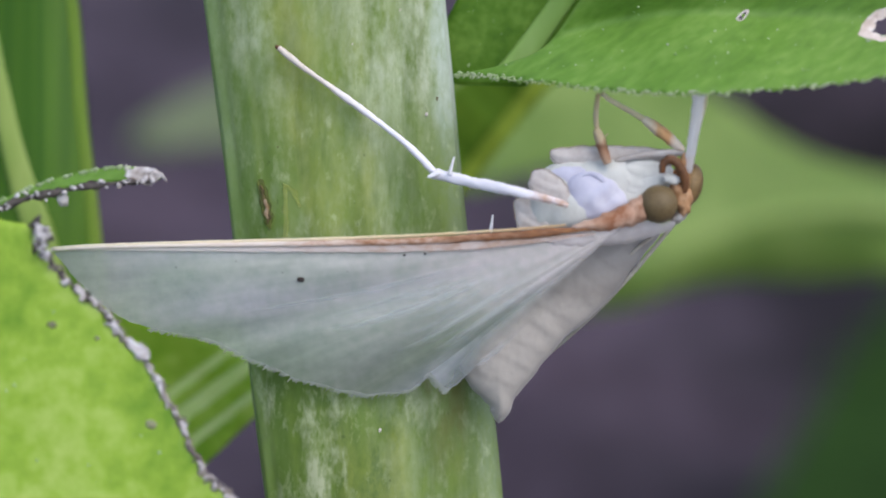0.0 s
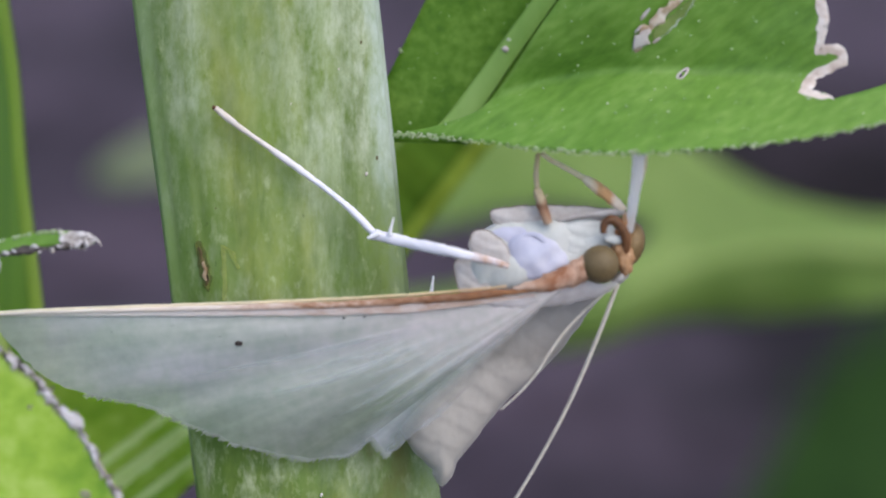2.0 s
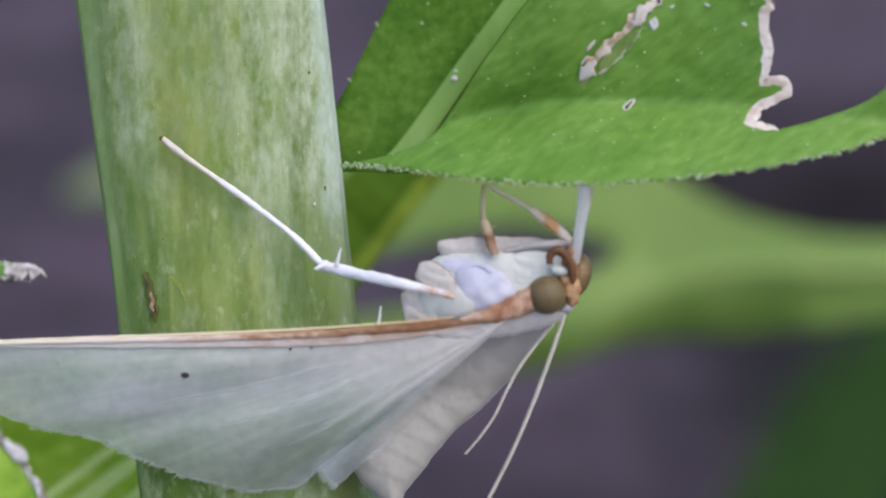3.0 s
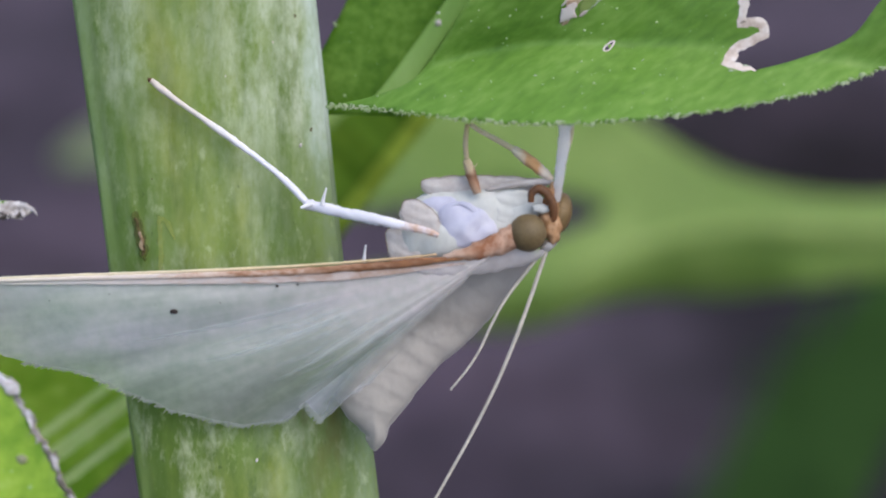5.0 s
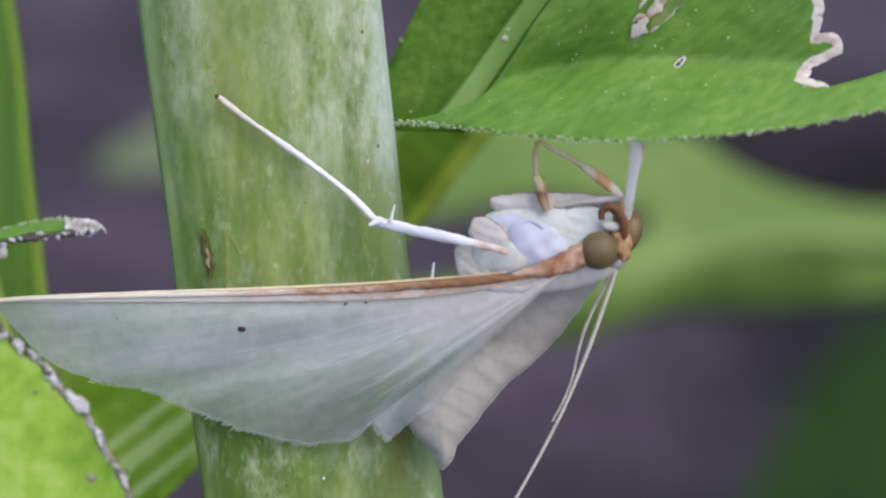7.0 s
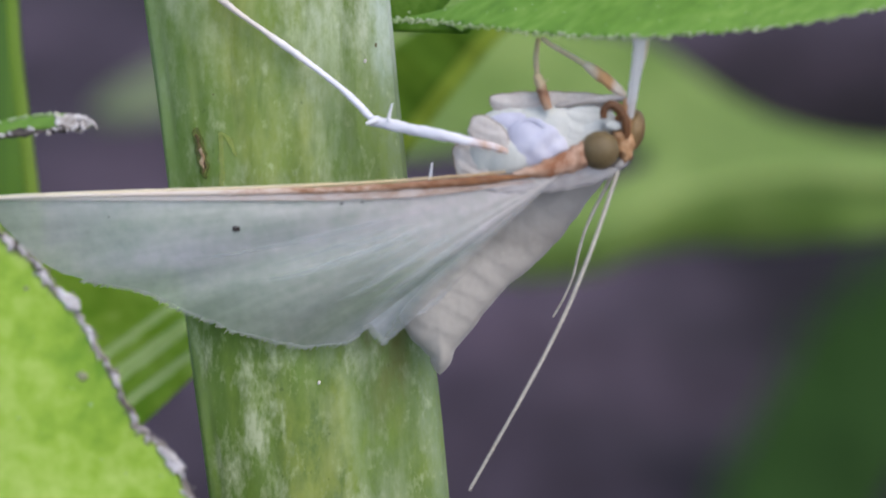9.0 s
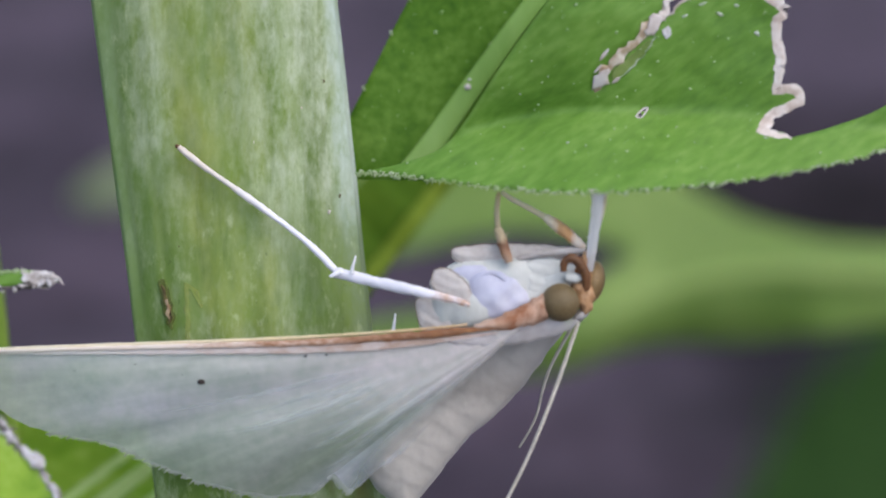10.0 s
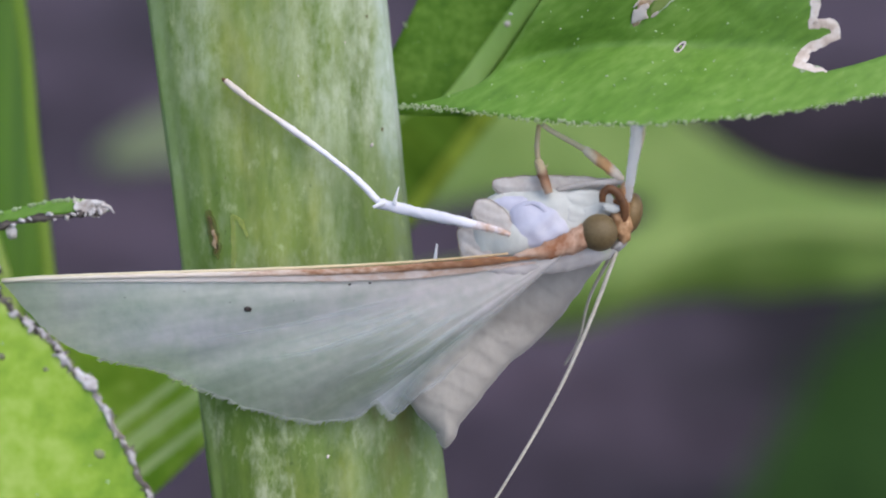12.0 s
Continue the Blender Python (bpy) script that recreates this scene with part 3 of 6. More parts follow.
MID_LEG = graded("mid_leg_scales", "Z", 0.65, 2.5, [(0.0, (0.46, 0.33, 0.24)), (0.18, (0.34, 0.19, 0.11)), (0.34, (0.17, 0.075, 0.035)), (0.44, (0.42, 0.33, 0.21)), (0.75, (0.44, 0.40, 0.26)), (1.0, (0.34, 0.28, 0.13))],
                 scale=1400, fine=3, rough=0.5, bump=0.3)
BLUR_LEAF = material("far_leaf", [(0.3, (0.085, 0.175, 0.024)), (0.48, (0.19, 0.315, 0.062)), (0.68, (0.33, 0.465, 0.125))], 38, (1, 1, 1), 5, 0.5, 0.2, thin=0.3)
BLUR_PALE_RIB = material("far_midrib", [(0.3, (0.26, 0.40, 0.09)), (0.7, (0.40, 0.54, 0.16))], 38, (1, 1, 1), 5, 0.5, 0.2, thin=0.3)
BLUR_PALE = material("far_pale_leaf", [(0.3, (0.16, 0.21, 0.11)), (0.7, (0.23, 0.28, 0.16))], 30, (1, 1, 1), 5, 0.6, 0.2, thin=0.2)
BLUR_DARK = material("far_leaf_dark", [(0.3, (0.022, 0.056, 0.014)), (0.7, (0.046, 0.104, 0.026))], 30, (1, 1, 1), 5, 0.9, 0.2, thin=0.2, spec=0.1)


# ---- building helpers (millimetres) ----
def thing(name, origin, label, category, kind="", group=""):
    ob = new(name)
    ob.empty_display_size = 0.002
    ob.matrix_world = BASE @ pose(*[c * MM for c in origin])
    ob["origin"] = origin
    return tagged(ob, label, category, group, kind)


def part(name, bm, mat, parent, label="", kind="", hinge=None):
    """One mesh under a thing or under a part of it; hinge: the mesh turns about that point."""
    root = parent
    while root.parent:
        root = root.parent
    base = Vector(root["origin"])
    zero = Vector(hinge) if hinge else base
    for v in bm.verts:
        v.co = (v.co - zero) * MM
    me = bpy.data.meshes.new(name)
    bm.to_mesh(me)
    bm.free()
    for p in me.polygons:
        p.use_smooth = True
    me.materials.append(mat)
    ob = new(name, me)
    ob.parent = parent
    if hinge:
        ob.location = (zero - base) * MM
    return tagged(ob, label, kind=kind)


def curve(points, n=60, closed=False):
    """A smooth line through a few points."""
    p = [Vector(q) for q in points]
    k = len(p)
    spans = k if closed else k - 1
    out = []
    for i in range(n if closed else n + 1):
        u = i / n * spans
        j = min(int(u), spans - 1)
        f = u - j
        if closed:
            a, b, c, d = (p[(j + m) % k] for m in (-1, 0, 1, 2))
        else:
            a, b, c, d = (p[max(0, min(k - 1, j + m))] for m in (-1, 0, 1, 2))
        out.append(0.5 * (2 * b + (c - a) * f + (2 * a - 5 * b + 4 * c - d) * f * f + (3 * b - a - 3 * c + d) * f ** 3))
    return out


def jagged(line, size, freq, seed=0.0):
    """The line with uneven bites in the picture plane."""
    out = []
    for q in line:
        s = Vector((q.x * freq, q.z * freq, seed))
        out.append(q + Vector((noise.noise(s), 0, noise.noise(s + Vector((7, 3, 1))))) * size)
    return out


def tube(bm, line, radius, sides=10, flat=1.0, bumps=0.0):
    """A tube along a line; radius: a number or a function of 0..1; flat: its depth for its width."""
    rings, k = [], len(line)
    for i, q in enumerate(line):
        d = (line[min(i + 1, k - 1)] - line[max(i - 1, 0)]).normalized()
        a = d.cross(Vector((0, 1, 0)))
        a = a.normalized() if a.length > 1e-4 else Vector((1, 0, 0))
        b = d.cross(a)
        r = radius(i / (k - 1)) if callable(radius) else radius
        ring = []
        for j in range(sides):
            w = 2 * math.pi * j / sides
            off = a * math.cos(w) + b * (math.sin(w) * flat)
            rr = r * (1 + bumps * noise.noise((q + off * r) * (1.2 / max(r, 0.02))))
            ring.append(bm.verts.new(q + off * rr))
        rings.append(ring)
    for r0, r1 in zip(rings, rings[1:]):
        for j in range(sides):
            bm.faces.new((r0[j], r0[(j + 1) % sides], r1[(j + 1) % sides], r1[j]))
    bm.faces.new(rings[0][::-1])
    bm.faces.new(rings[-1])
    return bm


def blob(bm, centre, radii, lean=0.0, rough=0.05, freq=2.0, nu=28, nv=16, fn=None):
    """An uneven ellipsoid, leaning by degrees in the picture plane."""
    turn = Matrix.Rotation(radians(lean), 3, "Y")
    c = Vector(centre)
    rows = []
    for i in range(nv + 1):
        th = math.pi * i / nv
        row = []
        for j in range(nu):
            ph = 2 * math.pi * j / nu
            d = Vector((math.cos(th), math.sin(th) * math.cos(ph), math.sin(th) * math.sin(ph)))
            s = 1 + rough * noise.noise(d * freq + c)
            if fn:
                s *= fn(d)
            row.append(Vector((d.x * radii[0], d.y * radii[1], d.z * radii[2])) * s)
        rows.append(row)
    top = bm.verts.new(c + turn @ rows[0][0])
    end = bm.verts.new(c + turn @ rows[-1][0])
    mid = [[bm.verts.new(c + turn @ v) for v in row] for row in rows[1:-1]]
    for r0, r1 in zip(mid, mid[1:]):
        for j in range(nu):
            bm.faces.new((r0[j], r0[(j + 1) % nu], r1[(j + 1) % nu], r1[j]))
    for j in range(nu):
        bm.faces.new((top, mid[0][(j + 1) % nu], mid[0][j]))
        bm.faces.new((end, mid[-1][j], mid[-1][(j + 1) % nu]))
    return bm


def inside(px, pz, loop):
    x, z = np.array([q.x for q in loop]), np.array([q.z for q in loop])
    x2, z2 = np.roll(x, -1), np.roll(z, -1)
    hit = np.zeros(px.shape, bool)
    for a, b, c, d in zip(x, z, x2, z2):
        if b != d:
            hit ^= ((b > pz) != (d > pz)) & (px < (c - a) * (pz - b) / (d - b) + a)
    return hit


def sheet(outline, depth, step=0.15, thick=0.12, holes=(), rear=None):
    """A leaf blade: a grid cut to its outline and holes, lying at depth(x, z), with its own thickness."""
    xs = np.arange(min(q.x for q in outline) - step, max(q.x for q in outline) + 2 * step, step)
    zs = np.arange(min(q.z for q in outline) - step, max(q.z for q in outline) + 2 * step, step)
    gx, gz = np.meshgrid(xs, zs)
    keep = inside(gx[:-1, :-1] + step / 2, gz[:-1, :-1] + step / 2, outline)
    for h in holes:
        keep &= ~inside(gx[:-1, :-1] + step / 2, gz[:-1, :-1] + step / 2, h)
    used = np.zeros(gx.shape, int)
    for a, b in ((0, 0), (0, 1), (1, 0), (1, 1)):
        used[a:used.shape[0] - 1 + a, b:used.shape[1] - 1 + b] += keep
    seg_a, seg_b = [], []
    for loop in (outline, *holes):
        for i, q in enumerate(loop):
            seg_a.append((q.x, q.z)), seg_b.append((loop[(i + 1) % len(loop)].x, loop[(i + 1) % len(loop)].z))
    seg_a, seg_b = np.array(seg_a), np.array(seg_b)
    ab = seg_b - seg_a
    length = (ab ** 2).sum(1) + 1e-12
    bm = bmesh.new()
    front, back = {}, {}
    for i, j in zip(*np.nonzero(used)):
        p = np.array((gx[i, j], gz[i, j]))
        if used[i, j] < 4:
            f = (((p - seg_a) * ab).sum(1) / length).clip(0, 1)
            q = seg_a + ab * f[:, None]
            p = q[((q - p) ** 2).sum(1).argmin()]
        y = depth(p[0], p[1])
        front[i, j], back[i, j] = bm.verts.new((p[0], y, p[1])), bm.verts.new((p[0], rear(p[0], p[1]) if rear else y + thick, p[1]))
    edges = {}
    for i, j in zip(*np.nonzero(keep)):
        c = [(i, j), (i, j + 1), (i + 1, j + 1), (i + 1, j)]
        bm.faces.new([front[k] for k in c])
        bm.faces.new([back[k] for k in c[::-1]])
        for a, b in zip(c, c[1:] + c[:1]):
            if (b, a) in edges:
                del edges[b, a]
            else:
                edges[a, b] = True
    for a, b in edges:
        bm.faces.new((front[b], front[a], back[a], back[b]))
    return bm


def pillow(loop, y, front, back, soft=0.3, step=0.06, fold=None):
    """A rounded pad with the given outline: it swells by front towards the viewer and by back away from him."""
    x, z = np.array([q.x for q in loop]), np.array([q.z for q in loop])
    dx, dz = np.roll(x, -1) - x, np.roll(z, -1) - z
    size = dx * dx + dz * dz + 1e-12

    def swell(px, pz):
        f = (((px - x) * dx + (pz - z) * dz) / size).clip(0, 1)
        d = math.sqrt((((x + f * dx - px) ** 2 + (z + f * dz - pz) ** 2)).min())
        k = min(1.0, d / soft)
        return math.sqrt(max(0.0, 1 - (1 - k) ** 2))

    wave = fold or (lambda a, b: 0.02 * noise.noise(Vector((a * 3, b * 3, y))))
    return sheet(loop, lambda a, b: y - front * swell(a, b) + wave(a, b) * min(1.0, swell(a, b) * 2), step, 0, (), lambda a, b: y + 0.004 + back * swell(a, b))


def bits(bm, line, count, size, spread, seed, depth=0.0, stretch=1.0):
    """Uneven grains scattered along a line."""
    rnd = random.Random(seed)
    for _ in range(count):
        q = line[rnd.randrange(len(line))]
        r = size * rnd.uniform(0.4, 1.3)
        c = q + Vector((rnd.gauss(0, spread), depth + rnd.gauss(0, spread * 0.5), rnd.gauss(0, spread)))
        blob(bm, c, (r * rnd.uniform(0.8, 1.6) * stretch, r * 0.7, r * rnd.uniform(0.5, 1.1)), rnd.uniform(0, 180), 0.5, 2.5, 7, 5)
    return bm


# ---- ground ----
def build_ground():
    n = 90
    g = [math.copysign((math.exp(abs(u) * 7.2) - 1) * 0.02, u) for u in np.linspace(-1, 1, n)]
    bm = bmesh.new()
    # pit added only to deepen the dark shade behind the chewed leaf
    hollow = lambda x, y: -0.10 * math.exp(-((x - 0.19) / 0.08) ** 2 - ((y - 0.57) / 0.05) ** 2)
    grid = [[bm.verts.new((x, y + 0.4, hollow(x, y + 0.4) + 0.010 * noise.fractal(Vector((x * 14, y * 14, 0)), 1.0, 2.0, 4) if abs(x) + abs(y) < 3 else 0)) for x in g] for y in g]
    for a, b in zip(grid, grid[1:]):
        for i in range(n - 1):
            bm.faces.new((a[i], a[i + 1], b[i + 1], b[i]))
    me = bpy.data.meshes.new("ground")
    bm.to_mesh(me)
    bm.free()
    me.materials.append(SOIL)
    for p in me.polygons:
        p.use_smooth = True
    tagged(new("ground", me), "dark purplish bare garden soil, out of focus", "ground", kind="structure")


build_ground()


# ---- the plant: stem and its leaves ----
def stem_axis(z):
    return Vector((-2.38 - STEM_LEAN * z, 2.4, z))


plant = thing("flowering_plant", stem_axis(-240), "thick pale green ribbed stem with broad toothed leaves", "plant")


def build_stem():
    bm = bmesh.new()
    rings = []
    zs = [-241, -200, -150, -100, -60, -40, -25] + [-15 + 0.2 * i for i in range(150)] + [18, 25, 35, 50]
    sides = 132
    grooves = ((-2.42, 0.05, 0.12), (-1.20, 0.05, 0.07), (-1.95, 0.03, 0.06), (-0.70, 0.07, 0.10), (-1.55, 0.04, 0.12))
    for z in zs:
        swell = max(0.0, min(1.0, -z / 4.5)) ** 2
        c, ring = stem_axis(z) + Vector((0.12 * swell, 0, 0)), []
        for j in range(sides):
            w = 2 * math.pi * j / sides - math.pi
            r = 1.0
            for at, deep, wide in grooves:
                d = (w - at + 0.05 * noise.noise(Vector((z * 0.12, at, 0)))) / wide
                r -= deep * 0.6 * math.exp(-d * d)
            r += 0.012 * math.sin(w * 17) + 0.012 * noise.noise(Vector((w * 6, z * 0.35, 2)))
            wide = 3.04 + 0.014 * max(-15.0, min(20.0, z)) + 0.12 * swell
            ring.append(bm.verts.new(c + Vector((math.cos(w) * wide * r, math.sin(w) * 1.10 * r, 0))))
        rings.append(ring)
    for a, b in zip(rings, rings[1:]):
        for j in range(sides):
            bm.faces.new((a[j], a[(j + 1) % sides], b[(j + 1) % sides], b[j]))
    bm.faces.new(rings[0][::-1])
    bm.faces.new(rings[-1])
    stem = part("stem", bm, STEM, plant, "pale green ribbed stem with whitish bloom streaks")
    def skin(x, z):
        d = max(-0.98, min(0.98, (x - stem_axis(z).x) / 3.05))
        return 2.4 - 1.10 * math.sqrt(1 - d * d)

    for points, mat, label in ((((-4.74, 1.72), (-4.58, 1.70), (-4.48, 1.40), (-4.38, 1.10), (-4.36, 0.66), (-4.46, 0.50), (-4.60, 0.85), (-4.68, 1.25)), STAIN, "olive-brown stain round the scar"),
                               (((-4.66, 1.60), (-4.60, 1.60), (-4.55, 1.35), (-4.44, 1.10), (-4.42, 0.72), (-4.47, 0.62), (-4.53, 0.95), (-4.61, 1.30)), SCAR, "small brown scar"),
                               (((-4.56, 1.22), (-4.50, 1.24), (-4.455, 1.00), (-4.46, 0.80), (-4.50, 0.78), (-4.545, 0.98)), DRY_BROWN, "pale heart of the scar"),
                               (((-4.06, 1.68), (-3.94, 1.63), (-3.80, 1.55), (-3.70, 1.42), (-3.62, 1.10), (-3.68, 1.06), (-3.80, 1.34), (-3.92, 1.50), (-4.07, 1.60)), PALE_SCAR, "thin yellow streak"),
                               (((-4.07, 1.50), (-3.97, 1.50), (-3.93, 0.80), (-3.95, 0.25), (-4.05, 0.25), (-4.07, 0.90)), PALE_SCAR, "thin yellow streak")):
        loop = jagged(curve([(x, 0, z) for x, z in points], 60, True), 0.06, 7, 2)
        lift = 0.02 if mat is STAIN else 0.035 if mat is SCAR else 0.05
        part("scar", sheet(loop, lambda a, b: skin(a, b) - lift + 0.012 * noise.noise(Vector((a * 9, b * 5, 0))), 0.02, 0.08), mat, stem, label)
    for x, z, r, mat in ((-0.17, 3.86, 0.05, SCAR), (-0.42, 3.45, 0.045, DRY), (-4.2, 2.6, 0.03, SCAR), (-1.1, 6.1, 0.035, DRY), (-2.3, 5.2, 0.03, DRY), (-0.55, 6.8, 0.05, SCAR), (-1.6, -4.6, 0.04, DRY), (0.3, -5.1, 0.04, SCAR)):
        part("speck", blob(bmesh.new(), (x, skin(x, z) + 0.01, z), (r * 0.8, 0.03, r * 1.3), 10, 0.4, 3, 9, 6), mat, stem)


build_stem()


def build_right_leaf():
    # blade behind, left of the midrib
    left = curve([(0.24, 4, 4.44), (-0.75, 4, 4.90), (0.09, 3.6, 6.15), (1.87, 3.6, 9.57), (4.17, 3.6, 13.17), (7.80, 3.6, 16.50)], 60)
    mid = [(9.92, 3.6, 14.70), (5.72, 3.6, 9.93), (3.84, 3.6, 7.54), (2.29, 3.8, 5.39), (1.75, 4, 4.62)]
    beyond = [Vector((x + 0.5, y, z - 0.25)) for x, y, z in mid]
    rear = lambda x, z: 4.0 - 0.06 * (z - 2) + 0.08 * math.sin(x * 1.1 + z * 0.7)
    dark = part("leaf", sheet(left + beyond, rear, 0.16, 0.10), LEAF_DARK, plant, "leaf blade behind the stem, shade painted into its green")
    bm = bmesh.new()
    line = [Vector((q.x, rear(q.x, q.z) - 0.10, q.z)) for q in curve(mid[::-1], 50)]
    tube(bm, line, lambda u: 0.26 + 0.14 * (1 - u) ** 3, 14, 0.16)
    part("midrib", bm, MIDRIB, dark, "pale yellow-green midrib")
    part("pale_speck", blob(bmesh.new(), (3.24, rear(3.24, 6.87) - 0.17, 6.87), (0.085, 0.04, 0.085), 0, 0.3, 3, 14, 9), DRY, dark, "whitish speck on the midrib")
    bm, rnd = bmesh.new(), random.Random(44)
    for _ in range(130):
        x, z = rnd.uniform(-0.5, 7.0), rnd.uniform(4.6, 12.5)
        if inside(np.array([x]), np.array([z]), left + beyond)[0]:
            r = 0.015 + 0.045 * rnd.random() ** 3
            blob(bm, (x, rear(x, z) - 0.01, z), (r, r * 0.5, r), 0, 0.3, 2, 6, 4)
    part("leaf_hairs", bm, DOT, dark, "scattered pale dots", kind="stuff")
    for x, z in ((0.51, 6.89), (1.24, 8.37), (1.75, 9.40), (-0.45, 5.35)):
        q = min(left, key=lambda p: (p.x - x) ** 2 + (p.z - z) ** 2)
        part("margin_tooth", blob(bmesh.new(), (q.x, rear(q.x, q.z), q.z), (0.04, 0.035, 0.085), -25, 0.3, 3, 10, 7), HAIR, dark)
    # lobe that curls forward, with toothed lower margin
    low = curve([(0.31, 0.38, 4.36), (1.2, 0.13, 4.28), (2.43, -0.27, 4.05), (4.17, -0.75, 3.79), (6.16, -1.14, 3.67), (9.21, -1.37, 3.88), (12.19, -1.27, 4.41), (14.56, -1.03, 5.22), (18.18, -1.46, 6.53)], 150)
    low = [q + Vector((0, 0, 0.035 * math.sin(i * 1.9) + 0.03 * noise.noise(Vector((i * 0.6, 0, 0))))) for i, q in enumerate(low)]
    tail = curve([(18.13, -1.80, 7.58), (14.51, -1.19, 7.09), (13.23, -0.88, 5.83), (11.94, -0.76, 5.30), (10.81, -0.79, 5.00)], 30)
    bite = []
    corners = [(10.81, -0.79, 5.00), (10.10, -0.65, 5.18), (10.43, -0.52, 5.64), (11.14, -0.60, 5.93), (11.00, -0.59, 6.20), (10.50, -0.50, 6.17), (10.55, -0.57, 6.59), (10.60, -0.63, 7.01), (10.48, -0.64, 7.40), (10.50, -0.69, 7.86), (10.69, -0.74, 8.06), (10.45, -0.73, 8.27), (9.85, -0.68, 8.68), (9.63, -0.74, 9.56), (8.92, -0.86, 11.71)]
    for a, b in zip(corners, corners[1:]):
        a, b = Vector(a), Vector(b)
        bite += [a.lerp(b, i / 6) for i in range(6)]
    bite = jagged(jagged(bite, 0.05, 3.1), 0.05, 9.0, 5.0)
    top = [Vector(q) for q in ((8.09, -0.94, 13.58), (6.62, -0.43, 10.65))] + curve([(5.54, 0.03, 9.10), (3.96, 0.51, 7.00), (2.66, 0.52, 5.16), (1.70, 0.40, 4.66), (0.51, 0.44, 4.41)], 30)
    def front(x, z):
        d = z - 5.85 + (0.055 if x < 6 else 0.013) * (x - 6) ** 2
        bend = math.log1p(math.exp(max(-30, min(30, -d * 12)))) / 12
        lean = 0.85 * (1 - math.exp(-max(0, d) / 1.1)) * max(0.0, min(1.0, (9.5 - x) / 4))
        return (0.9 - 0.13 * x - 0.70 * bend - lean + max(0, d) * (0.02 * max(0, 6 - x) - 0.22) + 0.05 * math.sin(x * 1.3 + z * 0.5)
                + 0.08 * noise.noise(Vector((x * 0.7, z * 0.7, 0))) + 0.03 * noise.noise(Vector((x * 2.2, z * 2.2, 0))))

    hole = curve([(7.18, -0.14, 5.63), (7.38, -0.12, 5.83), (7.49, -0.13, 5.83), (7.32, -0.16, 5.60)], 12, True)
    hole_far = curve([(7.76, -0.30, 7.62), (7.91, -0.33, 7.76), (7.98, -0.32, 7.56), (7.85, -0.29, 7.43)], 12, True)
    slit = curve([(6.12, 0.04, 6.33), (6.30, -0.02, 6.73), (6.62, -0.09, 7.08), (7.08, -0.19, 7.48), (7.53, -0.30, 7.98), (7.80, -0.33, 7.92), (7.35, -0.23, 7.47), (6.90, -0.12, 7.02), (6.49, -0.04, 6.67), (6.31, 0.02, 6.32)], 40, True)
    eaten = jagged(curve([(7.74, -0.33, 8.00), (8.32, -0.44, 8.34), (9.18, -0.60, 8.72), (9.50, -0.70, 9.30), (8.94, -0.74, 10.51), (8.22, -0.61, 10.14), (8.07, -0.49, 9.10)], 50, True), 0.10, 4.0, 6.0)
    slit = jagged(slit, 0.13, 5.0, 3.0)
    blade = part("leaf", sheet(low + tail + bite + top, front, 0.11, 0.06, (hole, slit, eaten)), LEAF, plant, "bright green toothed leaf with chewed edge and small holes")
    onto = lambda line, off=-0.02: [Vector((q.x, front(q.x, q.z) + off, q.z)) for q in line]
    area = low + tail + bite + top

    def dry_band(line, width, seed, closed=False):
        """A dried band of uneven width along a cut, lying on the blade and curling up a little at the cut."""
        bm, rows, k = bmesh.new(), [], len(line)
        for i, q in enumerate(line):
            a, b = (line[i - 1], line[(i + 1) % k]) if closed else (line[max(0, i - 1)], line[min(k - 1, i + 1)])
            side = Vector((-(b - a).z, 0, (b - a).x)).normalized()
            test = q + side * 0.12
            ring = inside(np.array([test.x]), np.array([test.z]), line if closed else area)[0]
            if ring == closed:
                side = -side
            w = width * max(0.12, 1 + 0.55 * noise.noise(Vector((i * 0.28, seed, 0))) + 0.25 * noise.noise(Vector((i * 0.9, seed, 3))))
            if not closed:
                w *= min(1.0, 0.15 + i / 5, 0.15 + (k - 1 - i) / 5)
            row = []
            for f, lift in ((-0.75, 0.004), (-0.6, -0.008), (-0.05, -0.008), (0.5, 0.0)):
                p = q + side * (w * f)
                row.append(bm.verts.new((p.x, front(p.x, p.z) - 0.012 + lift, p.z)))
            rows.append(row)
        pairs = list(zip(rows, rows[1:])) + ([(rows[-1], rows[0])] if closed else [])
        for a, b in pairs:
            for c in range(3):
                bm.faces.new((a[c], b[c], b[c + 1], a[c + 1]))
        return bm

    part("chewed_edge", dry_band(bite, 0.19, 1.0), DRY_CREAM, blade, "pale dry chewed edge")
    part("hole_rim", dry_band(hole, 0.034, 2.0, True), DRY, blade, "whitish dry rim")
    part("hole_rim", dry_band(eaten, 0.05, 3.0, True), DRY, blade, "whitish dry rim")
    torn = jagged([Vector(q) for q in curve([(7.70, 0, 7.90), (7.86, 0, 8.20), (8.02, 0, 8.70), (8.10, 0, 9.20), (8.20, 0, 9.90), (8.50, 0, 10.5)], 40)], 0.07, 5)
    bm = tube(bmesh.new(), onto(torn, -0.03), lambda u: 0.095 + 0.03 * math.sin(u * 23), 8, 0.25, 0.6)
    part("dry_strand", bm, DRY_CREAM, blade, "cream dried strand along the hole")
